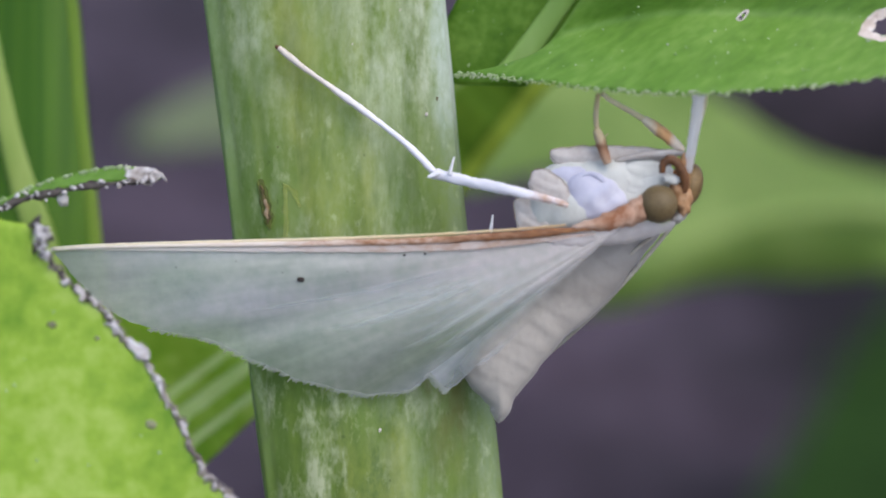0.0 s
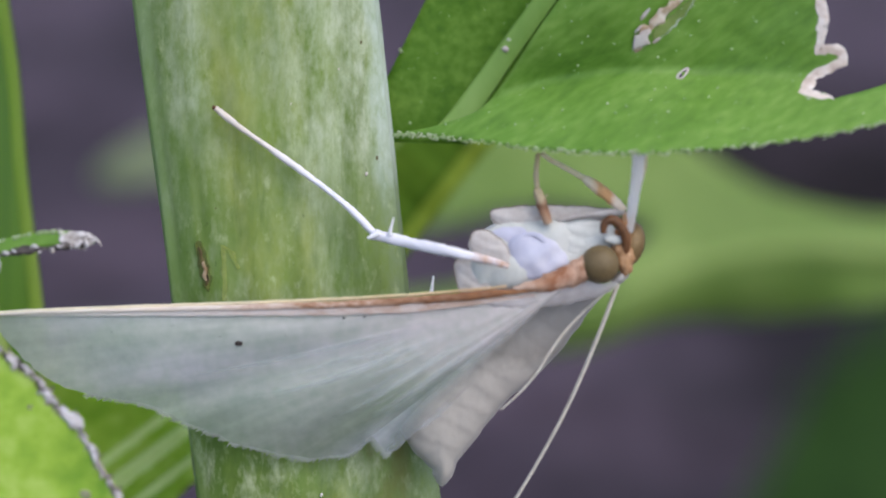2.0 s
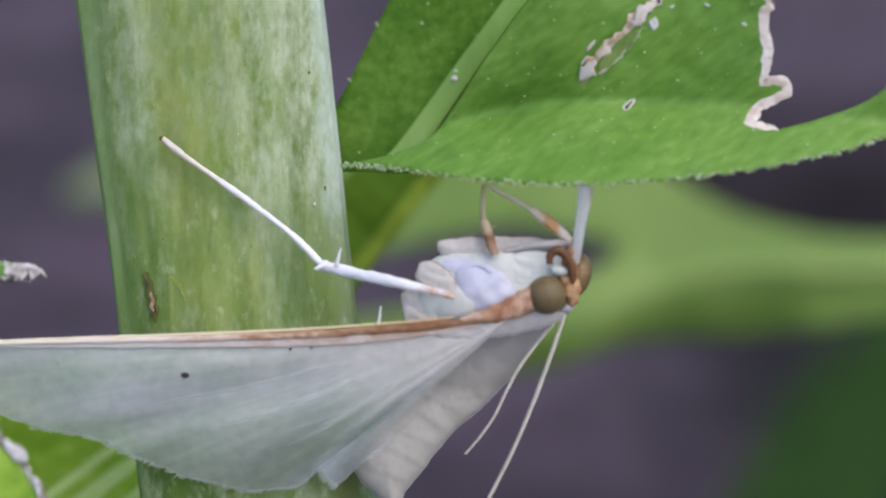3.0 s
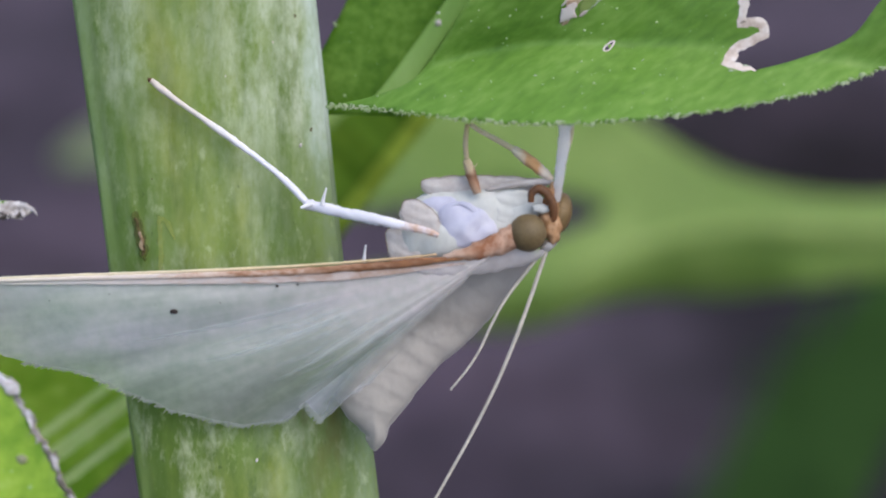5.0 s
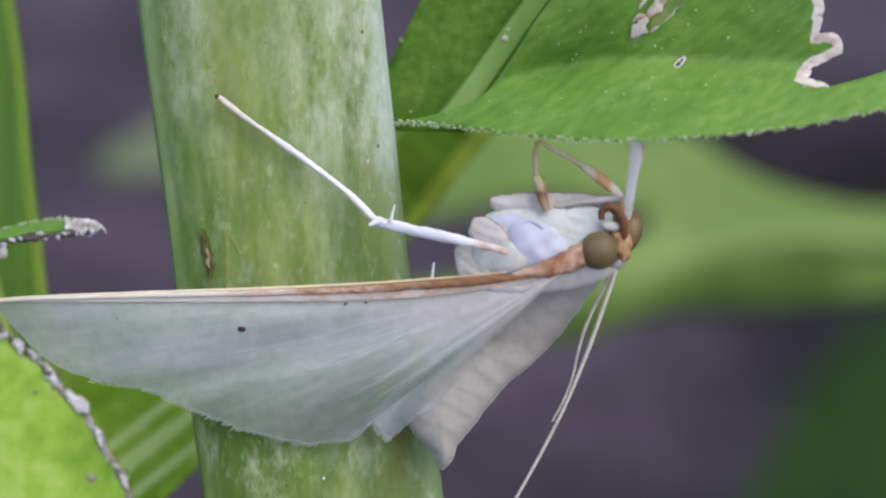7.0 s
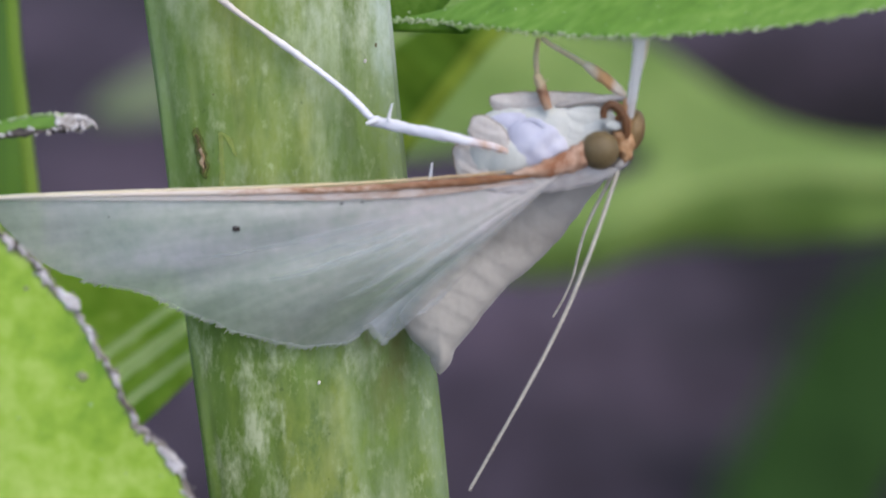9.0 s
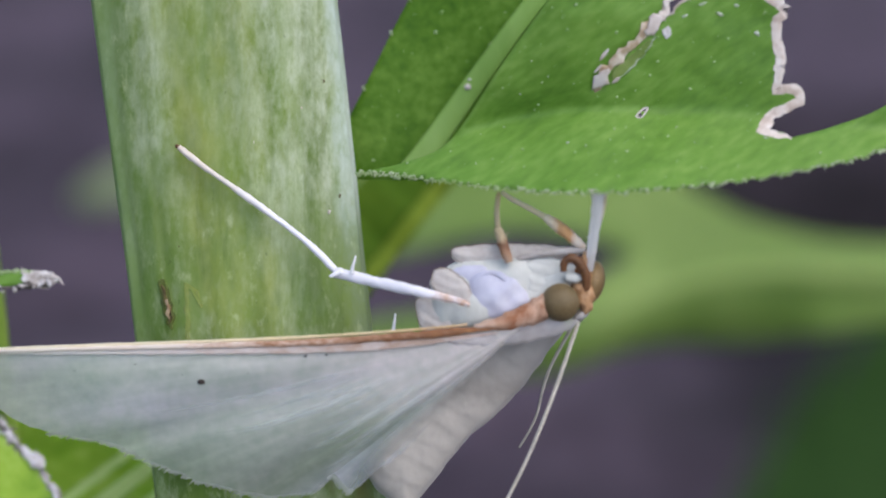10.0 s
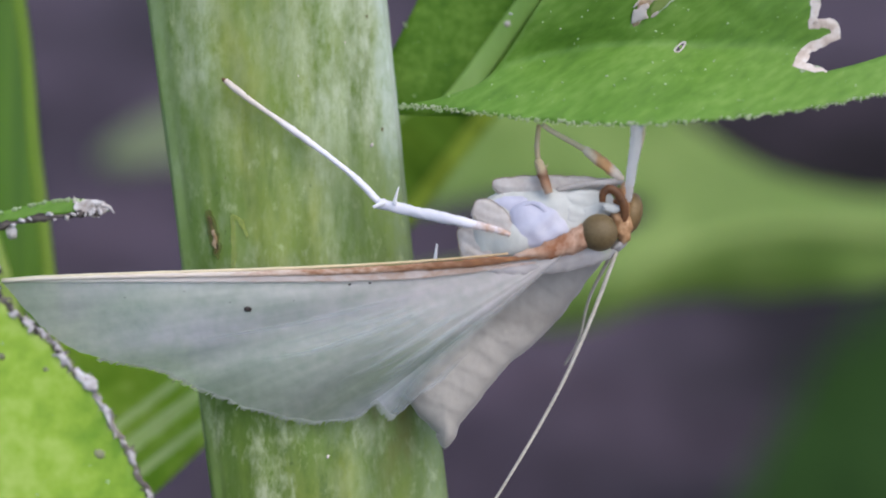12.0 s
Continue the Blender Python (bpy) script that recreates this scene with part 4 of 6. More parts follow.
    for x, z, rx, rz, lean in ((9.75, 8.45, 0.16, 0.07, -40), (9.15, 8.02, 0.15, 0.06, 20), (9.55, 8.22, 0.10, 0.05, 10), (8.30, 7.98, 0.12, 0.04, -30), (8.72, 8.26, 0.16, 0.045, -25), (8.13, 5.33, 0.06, 0.02, -50), (5.46, 4.97, 0.055, 0.03, 0), (3.10, 6.56, 0.08, 0.055, 0),
                               (3.97, 5.44, 0.03, 0.03, 0), (5.01, 6.60, 0.025, 0.03, 0), (4.60, 6.95, 0.05, 0.02, -50), (4.35, 6.20, 0.04, 0.025, 20), (10.05, 7.55, 0.10, 0.07, 40), (10.62, 5.12, 0.12, 0.05, 10), (10.25, 5.02, 0.10, 0.04, 0)):
        part("pale_fleck", blob(bmesh.new(), (x, front(x, z) - 0.01, z), (rx * 0.62, 0.015, rz * 0.7), lean, 0.6, 4, 14, 8), FLECK, blade)
    bm = sheet(jagged(hole_far, 0.03, 9), lambda x, z: front(x, z) - 0.02, 0.03, 0.015)
    part("dry_spot", bm, CRUST_PALE, blade, "small whitish dry spot")
    bm = sheet(slit, lambda x, z: front(x, z) - 0.02 + 0.03 * noise.noise(Vector((x * 5, z * 5, 0))), 0.05, 0.03)
    scar = part("dry_scar", bm, DRY_BROWN, blade, "tan dried scar on the blade")
    for points in (((6.09, 0.05, 6.30), (6.22, 0.00, 6.60), (6.41, -0.03, 6.73), (6.50, -0.03, 6.59), (6.34, 0.01, 6.35)), ((7.35, -0.23, 7.53), (7.50, -0.30, 7.96), (7.80, -0.33, 7.95), (7.61, -0.28, 7.63))):
        loop = jagged(curve(points, 40, True), 0.13, 8)
        part("pale_flake", sheet(loop, lambda x, z: front(x, z) - 0.06, 0.04, 0.02), DRY, scar, "whitish flake")
    loop = jagged(curve([(6.59, 0, 6.66), (6.67, 0, 6.82), (6.98, 0, 7.06), (7.44, 0, 7.42), (7.55, 0, 7.35), (7.18, 0, 6.89), (6.89, 0, 6.62), (6.61, 0, 6.43)], 40, True), 0.04, 8)
    part("worn_slot", sheet(loop, lambda x, z: front(x, z) - 0.012, 0.04, 0.01), WORN, scar, "olive-brown skin worn thin")
    part("slot_rim", tube(bmesh.new(), onto(jagged(curve([(6.61, 0, 6.41), (6.74, 0, 6.51), (6.89, 0, 6.64), (7.18, 0, 6.91), (7.44, 0, 7.22), (7.59, 0, 7.52)], 40), 0.05, 7), -0.015), lambda u: 0.016 * (0.3 + abs(math.sin(u * 9))), 6, 0.4), FLECK, scar, "thin pale rim")
    for points in (((6.25, 0, 6.95), (6.31, 0, 7.10), (6.47, 0, 7.23), (6.44, 0, 7.12), (6.31, 0, 6.97)), ((6.12, 0, 6.67), (6.21, 0, 6.79), (6.32, 0, 6.88), (6.26, 0, 6.77), (6.16, 0, 6.66)), ((6.56, 0, 6.42), (6.66, 0, 6.54), (6.77, 0, 6.56), (6.69, 0, 6.45))):
        part("pale_shard", sheet(curve([Vector(q) for q in points], 24, True), lambda x, z: front(x, z) - 0.05, 0.03, 0.02), DRY, scar, "whitish shard")
    bm = bmesh.new()
    rnd = random.Random(5)
    for i in (k for k in range(2, len(low) - 12) for _ in range(3)):
        q = onto([low[i]], -0.05)[0] + Vector((rnd.uniform(-0.06, 0.06), rnd.uniform(-0.02, 0.03), rnd.uniform(-0.01, 0.06)))
        if rnd.random() < 0.24:
            r = 0.018 + 0.036 * rnd.random() ** 2
            blob(bm, q, (r * 1.5, r * 0.7, r * 1.1), rnd.uniform(-30, 30), 0.5, 2.5, 8, 5)
        else:
            tip = q + Vector((rnd.uniform(-0.09, 0.02), rnd.uniform(-0.04, 0.04), -rnd.uniform(0.02, 0.09)))
            tube(bm, [q, q.lerp(tip, 0.5), tip], lambda u: 0.022 * (1 - 0.85 * u), 5)
    part("margin_teeth", bm, HAIR, blade, "tiny pale teeth", kind="stuff")
    bm = bmesh.new()
    for _ in range(300):
        x, z = rnd.uniform(1.5, 11.5), rnd.uniform(3.9, 9.5)
        q = Vector((x, front(x, z) - 0.01, z))
        if inside(np.array([x]), np.array([z]), low + tail + bite + top)[0]:
            r = 0.008 + 0.026 * rnd.random() ** 3
            blob(bm, q, (r, r, r), 0, 0.2, 2, 6, 4)
    part("leaf_hairs", bm, DOT, blade, "scattered pale glandular dots", kind="stuff")


build_right_leaf()


def build_front_leaf():
    edge = curve([(-10.56, -2.2, 0.70), (-9.58, -2.2, 0.56), (-9.35, -2.2, 0.21), (-9.05, -2.2, -0.41), (-8.13, -2.2, -1.27), (-7.51, -2.2, -1.89), (-6.95, -2.2, -2.61), (-6.49, -2.2, -3.40), (-6.07, -2.2, -4.26), (-5.54, -2.2, -5.22), (-4.78, -2.2, -6.03), (-4.13, -2.2, -7.34), (-3.73, -2.2, -9.31)], 120)
    edge = jagged(edge, 0.10, 2.2)
    rest = [Vector(q) for q in ((-3.99, -2.2, -12.60), (-8.99, -2.2, -13.91), (-15.55, -2.2, -11.94), (-18.44, -2.2, -6.03), (-17.66, -2.2, -1.04), (-14.24, -2.2, 0.54))]
    face = lambda x, z: -2.0 - 0.05 * (-x - 6) - 0.03 * (-z - 2) + 0.10 * noise.noise(Vector((x * 0.5, z * 0.5, 4)))
    blade = part("leaf", sheet(edge + rest, face, 0.18, 0.12), FRONT_LEAF, plant, "bright yellow-green leaf with dark crusted chewed edge")
    onto = lambda line, off=-0.03: [Vector((q.x, face(q.x, q.z) + off, q.z)) for q in line]
    rim = onto(edge[12:])
    bm = bmesh.new()
    tube(bm, rim, lambda u: max(0.012, 0.035 + 0.05 * noise.noise(Vector((u * 14, 0, 0))) + 0.025 * noise.noise(Vector((u * 75, 5, 0))) + 0.04 * u), 8, 0.15, 0.9)
    bits(bm, rim, 300, 0.030, 0.06, 21, 0.0, 1.7)
    part("chewed_edge", bm, EDGE, blade, "grey-brown dried chewed edge")
    bm = bits(bmesh.new(), rim[:40], 60, 0.04, 0.05, 3, -0.04)
    part("dark_crust", bm, CRUST_DARK, blade, "black crumbs", kind="stuff")
    bm = bits(bmesh.new(), rim, 75, 0.05, 0.05, 4, -0.05, 1.4)
    part("pale_crust", bm, CRUST_PALE, blade, "whitish crumbs", kind="stuff")
    for x, z, rx, rz, lean in ((-5.86, -0.47, 0.26, 0.07, 62), (-5.60, -0.92, 0.20, 0.08, 55), (-5.31, -1.42, 0.20, 0.13, 40), (-5.05, -2.05, 0.14, 0.06, 70), (-4.42, -3.20, 0.17, 0.06, 75), (-3.60, -4.55, 0.26, 0.09, 35), (-3.30, -4.78, 0.20, 0.11, 10), (-6.62, 0.10, 0.11, 0.08, 30)):
        x, z = x * 1.157, (z - 0.15) * 1.157
        near = min(edge, key=lambda q: (q.x - x) ** 2 + (q.z - z) ** 2)
        part("pale_flake", blob(bmesh.new(), (near.x, face(near.x, near.z) - 0.08, near.z), (rx * 1.1, 0.03, rz * 1.25), lean, 0.6, 3, 14, 8), CRUST_PALE, blade)
    bm = bits(bmesh.new(), [Vector(q) for q in ((-9.29, -2.3, 0.38), (-9.22, -2.3, 0.21), (-9.33, -2.3, 0.01), (-9.17, -2.3, -0.18))], 38, 0.05, 0.075, 9, -0.12, 1.6)
    part("pale_crust", bm, CRUST_PALE, blade, "whitish crumbs", kind="stuff")
    bm = bits(bmesh.new(), [Vector(q) for q in ((-9.46, -2.3, 0.51), (-9.29, -2.3, 0.43), (-9.20, -2.3, 0.28), (-9.33, -2.3, 0.08), (-9.20, -2.3, -0.12))], 60, 0.06, 0.08, 10, -0.05, 1.3)
    part("dark_crust", bm, CRUST_DARK, blade, "black crumbs", kind="stuff")
    bm, rnd = bmesh.new(), random.Random(17)
    for _ in range(40):
        x, z = rnd.uniform(-11.5, -5.0), rnd.uniform(-7.5, 0.3)
        if inside(np.array([x]), np.array([z]), edge + rest)[0]:
            r = 0.012 + 0.035 * rnd.random() ** 3
            blob(bm, Vector((x, face(x, z), z)), (r, r * 0.4, r), 0, 0.3, 2, 7, 4)
    part("leaf_hairs", bm, DOT, blade, "scattered pale dots", kind="stuff")
    for q, r in (((-6.80, -2.3, -4.09), 0.13), ((-9.09, -2.3, -1.76), 0.10), ((-8.05, -2.3, -2.08), 0.06)):
        bm = blob(bmesh.new(), onto([Vector(q)])[0], (r, 0.03, r * 0.8), 20, 0.4, 3, 12, 8)
        part("brown_speck", bm, SPECK, blade, "brown speck")
    # narrow strip left standing above the bite
    strip = curve([(-13.11, 0, -0.12), (-11.72, 0, 0.62), (-10.89, 0, 1.04), (-9.50, 0, 1.65), (-8.11, 0, 1.96), (-7.25, 0, 1.96), (-6.83, 0, 1.74), (-7.03, 0, 1.65), (-7.56, 0, 1.65), (-8.81, 0, 1.51), (-10.06, 0, 1.24), (-10.89, 0, 0.85), (-11.72, 0, 0.29), (-12.97, 0, -0.40)], 90, True)
    hold = lambda x, z: -0.6 - 0.08 * (-x - 6.5) ** 1.0
    band = part("leaf_strip", sheet(strip, hold, 0.07, 0.10), LEAF, plant, "narrow green leaf strip with crusted underside")
    bm, rnd = bmesh.new(), random.Random(52)
    for q in curve([(-11.72, 0, 0.62), (-10.89, 0, 1.04), (-9.50, 0, 1.65), (-8.11, 0, 1.96), (-7.40, 0, 1.97)], 46):
        if rnd.random() < 0.75:
            r = rnd.uniform(0.025, 0.06)
            blob(bm, (q.x + rnd.uniform(-0.04, 0.04), hold(q.x, q.z), q.z - 0.01), (r * 1.5, 0.05, r), rnd.uniform(-30, 20), 0.5, 3, 8, 5)
    part("margin_teeth", bm, HAIR, band, "tiny pale teeth", kind="stuff")
    under = [Vector((q.x, hold(q.x, q.z) - 0.05, q.z)) for q in curve([(-7.03, 0, 1.65), (-7.56, 0, 1.61), (-8.81, 0, 1.47), (-10.06, 0, 1.19), (-10.89, 0, 0.82), (-12.00, 0, 0.15)], 60)]
    bm = tube(bmesh.new(), under, lambda u: 0.05 + 0.06 * u + 0.03 * math.sin(u * 40), 8, 0.8, 0.7)
    part("dark_crust", bm, CRUST_DARK, band, "black crust")
    bm = bits(bmesh.new(), under, 40, 0.055, 0.07, 12, -0.06)
    part("pale_crust", bm, CRUST_PALE, band, "whitish crumbs", kind="stuff")
    loop = jagged(curve([(-7.67, 0, 1.85), (-7.44, 0, 1.96), (-7.17, 0, 1.97), (-6.94, 0, 1.88), (-6.81, 0, 1.71), (-7.00, 0, 1.62), (-7.25, 0, 1.54), (-7.44, 0, 1.65), (-7.61, 0, 1.67)], 60, True), 0.06, 8)
    bm = sheet(loop, lambda x, z: hold(x, z) - 0.05 + 0.05 * noise.noise(Vector((x * 6, z * 6, 0))), 0.04, 0.05)
    for p in (((-6.99, -0.7, 1.84), (-6.80, -0.7, 1.79), (-6.67, -0.7, 1.62)), ((-7.63, -0.7, 1.90), (-7.64, -0.7, 1.98), (-7.67, -0.7, 2.06)), ((-7.29, -0.7, 1.68), (-7.13, -0.7, 1.62), (-7.04, -0.7, 1.52)), ((-7.13, -0.7, 1.84), (-6.99, -0.7, 1.91), (-6.89, -0.7, 1.90))):
        tube(bm, curve([Vector(q) for q in p], 8), lambda u: 0.07 * (1 - 0.85 * u), 6, 0.6, 0.3)
    part("dry_tip", bm, DRY_TIP, band, "pale dry tip")
    bm = blob(bmesh.new(), Vector((-9.17, -0.75, 1.20)), (0.13, 0.08, 0.20), -15, 0.5, 2.5, 9, 6)
    part("pale_crust", bm, CRUST_PALE, band)
    bm = tube(bmesh.new(), curve([(-16.06, -1.6, -5.06), (-18.71, 2, -11.06), stem_axis(-30) + Vector((-2, 0, 0))], 30), 0.6, 12)
    part("petiole", bm, MIDRIB, plant)


build_front_leaf()


def build_low_leaf():
    loop = curve([(-1.58, 14.50, 2.66), (-3.04, 13.64, 0.76), (-4.79, 12.49, -0.20), (-8.60, 11.93, -0.50), (-12.20, 10.78, -2.60), (-15.19, 9.74, -6.90), (-12.15, 8.47, -10.73), (-9.33, 9.53, -8.38), (-7.87, 10.11, -7.09), (-6.85, 10.51, -6.21), (-5.80, 10.97, -5.19), (-4.01, 11.70, -3.56), (-1.73, 13.06, -0.53)], 110, True)
    right = curve([(5.44, 17.03, 8.30), (2.75, 16.33, 6.74), (0.12, 15.65, 5.21), (-2.68, 13.81, 1.14), (-3.37, 12.98, -0.71), (-2.43, 12.33, -2.15), (-0.99, 13.06, -0.53), (1.28, 14.45, 2.56), (3.55, 15.74, 5.41), (6.01, 16.85, 7.88)], 80, True)
    face = lambda x, z: 11.5 + 0.45 * (z + 4) + 0.6 * min(0, z + 2) + 0.12 * math.sin((x + z) * 2.0) + 0.04 * math.sin((x + z) * 5.2)
    blade = part("leaf", sheet(loop, face, 0.16, 0.12), LOW_LEAF, plant, "fresh green striped strap leaf behind the stem")
    for k, off in enumerate((0.1, 0.85, -0.7)):
        line = curve([(-4.06, 12.33, -2.15), (-8.01, 10.97, -5.19), (-11.75, 9.64, -8.14)], 30)
        line = [Vector((q.x + off * 0.6, face(q.x + off * 0.6, q.z - off * 0.8) - 0.02, q.z - off * 0.8)) for q in line]
        part("vein", tube(bmesh.new(), line, lambda u: (0.40 if k == 0 else 0.24) * (0.4 + 0.6 * math.sin(math.pi * u)), 8, 0.12), LOW_STRIPE, blade, "pale lengthwise stripe")
    line = [Vector((q.x, face(q.x, q.z) - 0.05, q.z)) for q in curve([(-2.61, 12.45, -1.89), (1.09, 14.57, 2.81), (3.20, 15.76, 5.47), (5.62, 16.85, 7.88)], 40)]
    other = part("leaf", sheet(right, face, 0.16, 0.12), HIDDEN_LEAF, plant, "leaf half hidden behind the stem, coloured dark for its shade")
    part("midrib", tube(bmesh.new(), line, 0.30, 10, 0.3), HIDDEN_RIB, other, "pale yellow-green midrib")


# leaf and rib greens darkened to hold the shade behind the stem
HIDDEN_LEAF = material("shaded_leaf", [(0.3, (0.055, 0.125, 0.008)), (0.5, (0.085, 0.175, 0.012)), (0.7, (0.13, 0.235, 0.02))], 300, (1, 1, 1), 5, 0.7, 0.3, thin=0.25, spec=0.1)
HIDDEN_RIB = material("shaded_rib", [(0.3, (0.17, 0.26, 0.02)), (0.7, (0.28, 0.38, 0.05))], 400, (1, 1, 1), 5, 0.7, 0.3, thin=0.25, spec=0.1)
LOW_LEAF = material("low_leaf", [(0.34, (0.30, 0.54, 0.035)), (0.5, (0.44, 0.67, 0.07)), (0.66, (0.62, 0.79, 0.17))], 330, (1, 1, 1), 4, 0.6, 0.3, thin=0.55, spec=0.2)
LOW_STRIPE = material("low_leaf_stripe", [(0.3, (0.66, 0.83, 0.28)), (0.7, (0.78, 0.90, 0.42))], 500, (1, 1, 1), 5, 0.45, 0.2, thin=0.5)
build_low_leaf()

strap = thing("strap_leaf", (-13.5, 9, -236), "dark green strap leaf with pale margin and midrib", "leaf")


def build_strap():
    face = lambda x, z: 8.7 + 0.10 * (-x - 12) + 0.25 * math.sin(x * 1.7)
    n, m = 24, 90
    left = curve([(-15.6, 9, 22.0), (-18.6, 9, 15.0), (-19.4, 9, 6.0), (-17.6, 9, -1.0), (-13.6, 9, -6.6), (-10.6, 9, -11.5), (-9.9, 9, -18.0), (-10.2, 9, -70.0), (-13.8, 9, -236.0)], m)
    right = curve([(-15.2, 9, 22.0), (-12.4, 9, 16.0), (-11.0, 9, 8.2), (-10.63, 9, 4.0), (-10.27, 9, 0.8), (-9.7, 9, -4.5), (-9.05, 9, -11.5), (-8.9, 9, -18.0), (-9.2, 9, -70.0), (-13.2, 9, -236.0)], m)
    bm, rows = bmesh.new(), []
    for th in (0.0, 0.15):
        rows.append([[bm.verts.new((x, face(x, 0) + th, z)) for x, z in ((a.x + (b.x - a.x) * i / n, a.z + (b.z - a.z) * i / n) for i in range(n + 1))] for a, b in zip(left, right)])
    for g, flip in zip(rows, (True, False)):
        for a, b in zip(g, g[1:]):
            for i in range(n):
                f = (a[i], a[i + 1], b[i + 1], b[i])
                bm.faces.new(f[::-1] if flip else f)
    for a, b in zip(range(m), range(1, m + 1)):
        for i in (0, n):
            bm.faces.new((rows[0][a][i], rows[0][b][i], rows[1][b][i], rows[1][a][i]))
    part("blade", bm, STRAP, strap)
    on = lambda line, off=-0.03: [Vector((q.x, face(q.x, 0) + off, q.z)) for q in line]
    inset = [q + Vector((-0.17, 0, 0)) for q in right[6:52]]
    part("margin", tube(bmesh.new(), on(inset), 0.20, 8, 0.25), STRAP_EDGE, strap, "paler yellow-green margin")
    mid = curve([(-16.5, 9, 17.5), (-14.55, 9, 9.4), (-13.3, 9, 5.1), (-12.46, 9, 1.9), (-11.85, 9, 0.0), (-10.6, 9, -5.4), (-9.9, 9, -11.5)], 60)
    part("midrib", tube(bmesh.new(), on(mid, -0.05), lambda u: 0.34 + 0.16 * u, 10, 0.25), PALE_RIB, strap, "pale yellow-green midrib")


build_strap()


# ---- out-of-focus growth behind ----
far_leaf = thing("background_leaf", (30, 95, -280), "blurred light green leaf far behind", "leaf")
loop = curve([(-3.16, 88, 14.86), (3.01, 88, 15.70), (11.86, 88, 15.64), (19.0, 88, 14.1), (22.6, 88, 11.6), (25.7, 88, 9.4), (28.8, 88, 7.7), (32.5, 88, 6.4), (36.8, 88, 5.6), (43.0, 88, 5.4), (61.0, 88, 6.6), (88.88, 88, 7.2), (88.70, 88, -0.71), (61.11, 88, -0.84), (42.96, 88, -1.17), (35.29, 88, -1.89), (29.45, 88, -2.57), (22.75, 88, -2.63), (17.85, 88, -3.54), (14.28, 88, -4.82), (8.0, 88, -5.2), (1.5, 88, -4.4), (-4.0, 88, -2.6), (-4.2, 88, -1.4), (1.0, 88, -0.2), (6.0, 88, 0.4), (11.0, 88, 0.9), (15.0, 88, 2.2), (18.0, 88, 3.3), (19.4, 88, 4.3), (18.0, 88, 5.2), (15.2, 88, 6.0), (12.0, 88, 6.4), (8.4, 88, 6.2), (4.4, 88, 5.2), (0.6, 88, 4.5), (-2.9, 88, 5.4), (-4.53, 88, 10.46)], 140, True)
FAR_CREASE = curve([(16.1, 88, -1.0), (21.5, 88, 1.4), (29.5, 88, 3.0), (41.6, 88, 2.6), (74.9, 88, 2.6)], 40)


def far_fold(x, z):
    """Two arms of a blade that join; the lower one is creased along its rib and turns under below it."""
    d = z - float(np.interp(x, [q.x for q in FAR_CREASE], [q.z for q in FAR_CREASE]))
    return 88 + (0.30 * d if d > 0 else -0.10 * d + 0.55 * max(0, -d - 1.2) ** 1.3 * max(0.0, min(1.0, (36 - x) / 12))) + 1.0 * noise.noise(Vector((x * 0.09, z * 0.14, 0)))


part("blade", sheet(loop, far_fold, 0.8, 0.4), BLUR_LEAF, far_leaf)
rib = [Vector((q.x, far_fold(q.x, q.z) - 0.3, q.z)) for q in FAR_CREASE]
part("midrib", tube(bmesh.new(), rib, lambda u: 0.35 + 0.5 * u, 8, 0.4), BLUR_PALE_RIB, far_leaf, "paler midrib")
part("petiole", tube(bmesh.new(), curve([(75.44, 88, 4.00), (95.92, 92, -20.81), (79.55, 95, -164.99), (30, 95, -290)], 30), 1.2, 10), BLUR_LEAF, far_leaf)

far_dark = thing("background_leaf", (150, 330, -390), "blurred dark green leaf blade near the soil", "leaf")
loop = curve([(71.00, 330, -70.81), (80.50, 330, -53.08), (92.50, 330, -32.81), (103.50, 330, -15.07), (115.93, 330, -2.67), (129.60, 330, -5.47), (126.27, 330, -25.21), (115.87, 330, -45.48), (106.00, 330, -64.48), (90.86, 330, -86.01), (82.46, 330, -91.08)], 60, True)
part("blade", sheet(loop, lambda x, z: 330 + 3 * noise.noise(Vector((x * 0.05, z * 0.05, 0))), 4.0, 0.6), BLUR_DARK, far_dark)
# thin blades added so that the dark leaf's blurred edge fades softly
for shift, r, reach in ((3.5, 2.2, -2.0), (0.0, 1.5, -10.0), (-5.0, 0.9, -16.0)):
    line = curve([(101 + shift + reach * 0.5, 331, -4 + reach), (88 + shift, 331, -34), (73 + shift, 331, -62), (66 + shift, 331, -90), (84, 331, -150)], 40)
    part("soft_edge_blade", tube(bmesh.new(), line, lambda u: r * (0.15 + 0.85 * math.sin(math.pi * min(1, 0.08 + u * 0.8)) ** 0.6), 8, 0.15), BLUR_DARK, far_dark)
part("petiole", tube(bmesh.new(), curve([(76.76, 330, -86.01), (83.32, 331, -147.21), (95, 332, -394)], 30), 1.5, 10), BLUR_DARK, far_dark)

far_small = thing("background_leaf", (-60, 320, -388), "small blurred greyish green leaf far behind", "leaf")
loop = curve([(-65.08, 300, 22.24), (-59.26, 300, 28.06), (-45.87, 300, 34.46), (-26.08, 300, 37.37), (-26.08, 300, 22.82), (-47.03, 300, 21.30), (-59.84, 300, 20.14)], 40, True)
part("blade", sheet(loop, lambda x, z: 300 + noise.noise(Vector((x * 0.1, z * 0.1, 0))), 2.5, 0.5), BLUR_PALE, far_small)
part("petiole", tube(bmesh.new(), curve([(-28.41, 300, 30.39), (-21.74, 305, -30.60), (-10, 320, -388)], 30), 1.2, 10), BLUR_PALE, far_small)


# ---- the moth ----
moth = thing("moth", (4.13, 0.2, 1.27), "pale translucent greenish-white moth with brown wing edge, gripping stem and leaf", "moth")


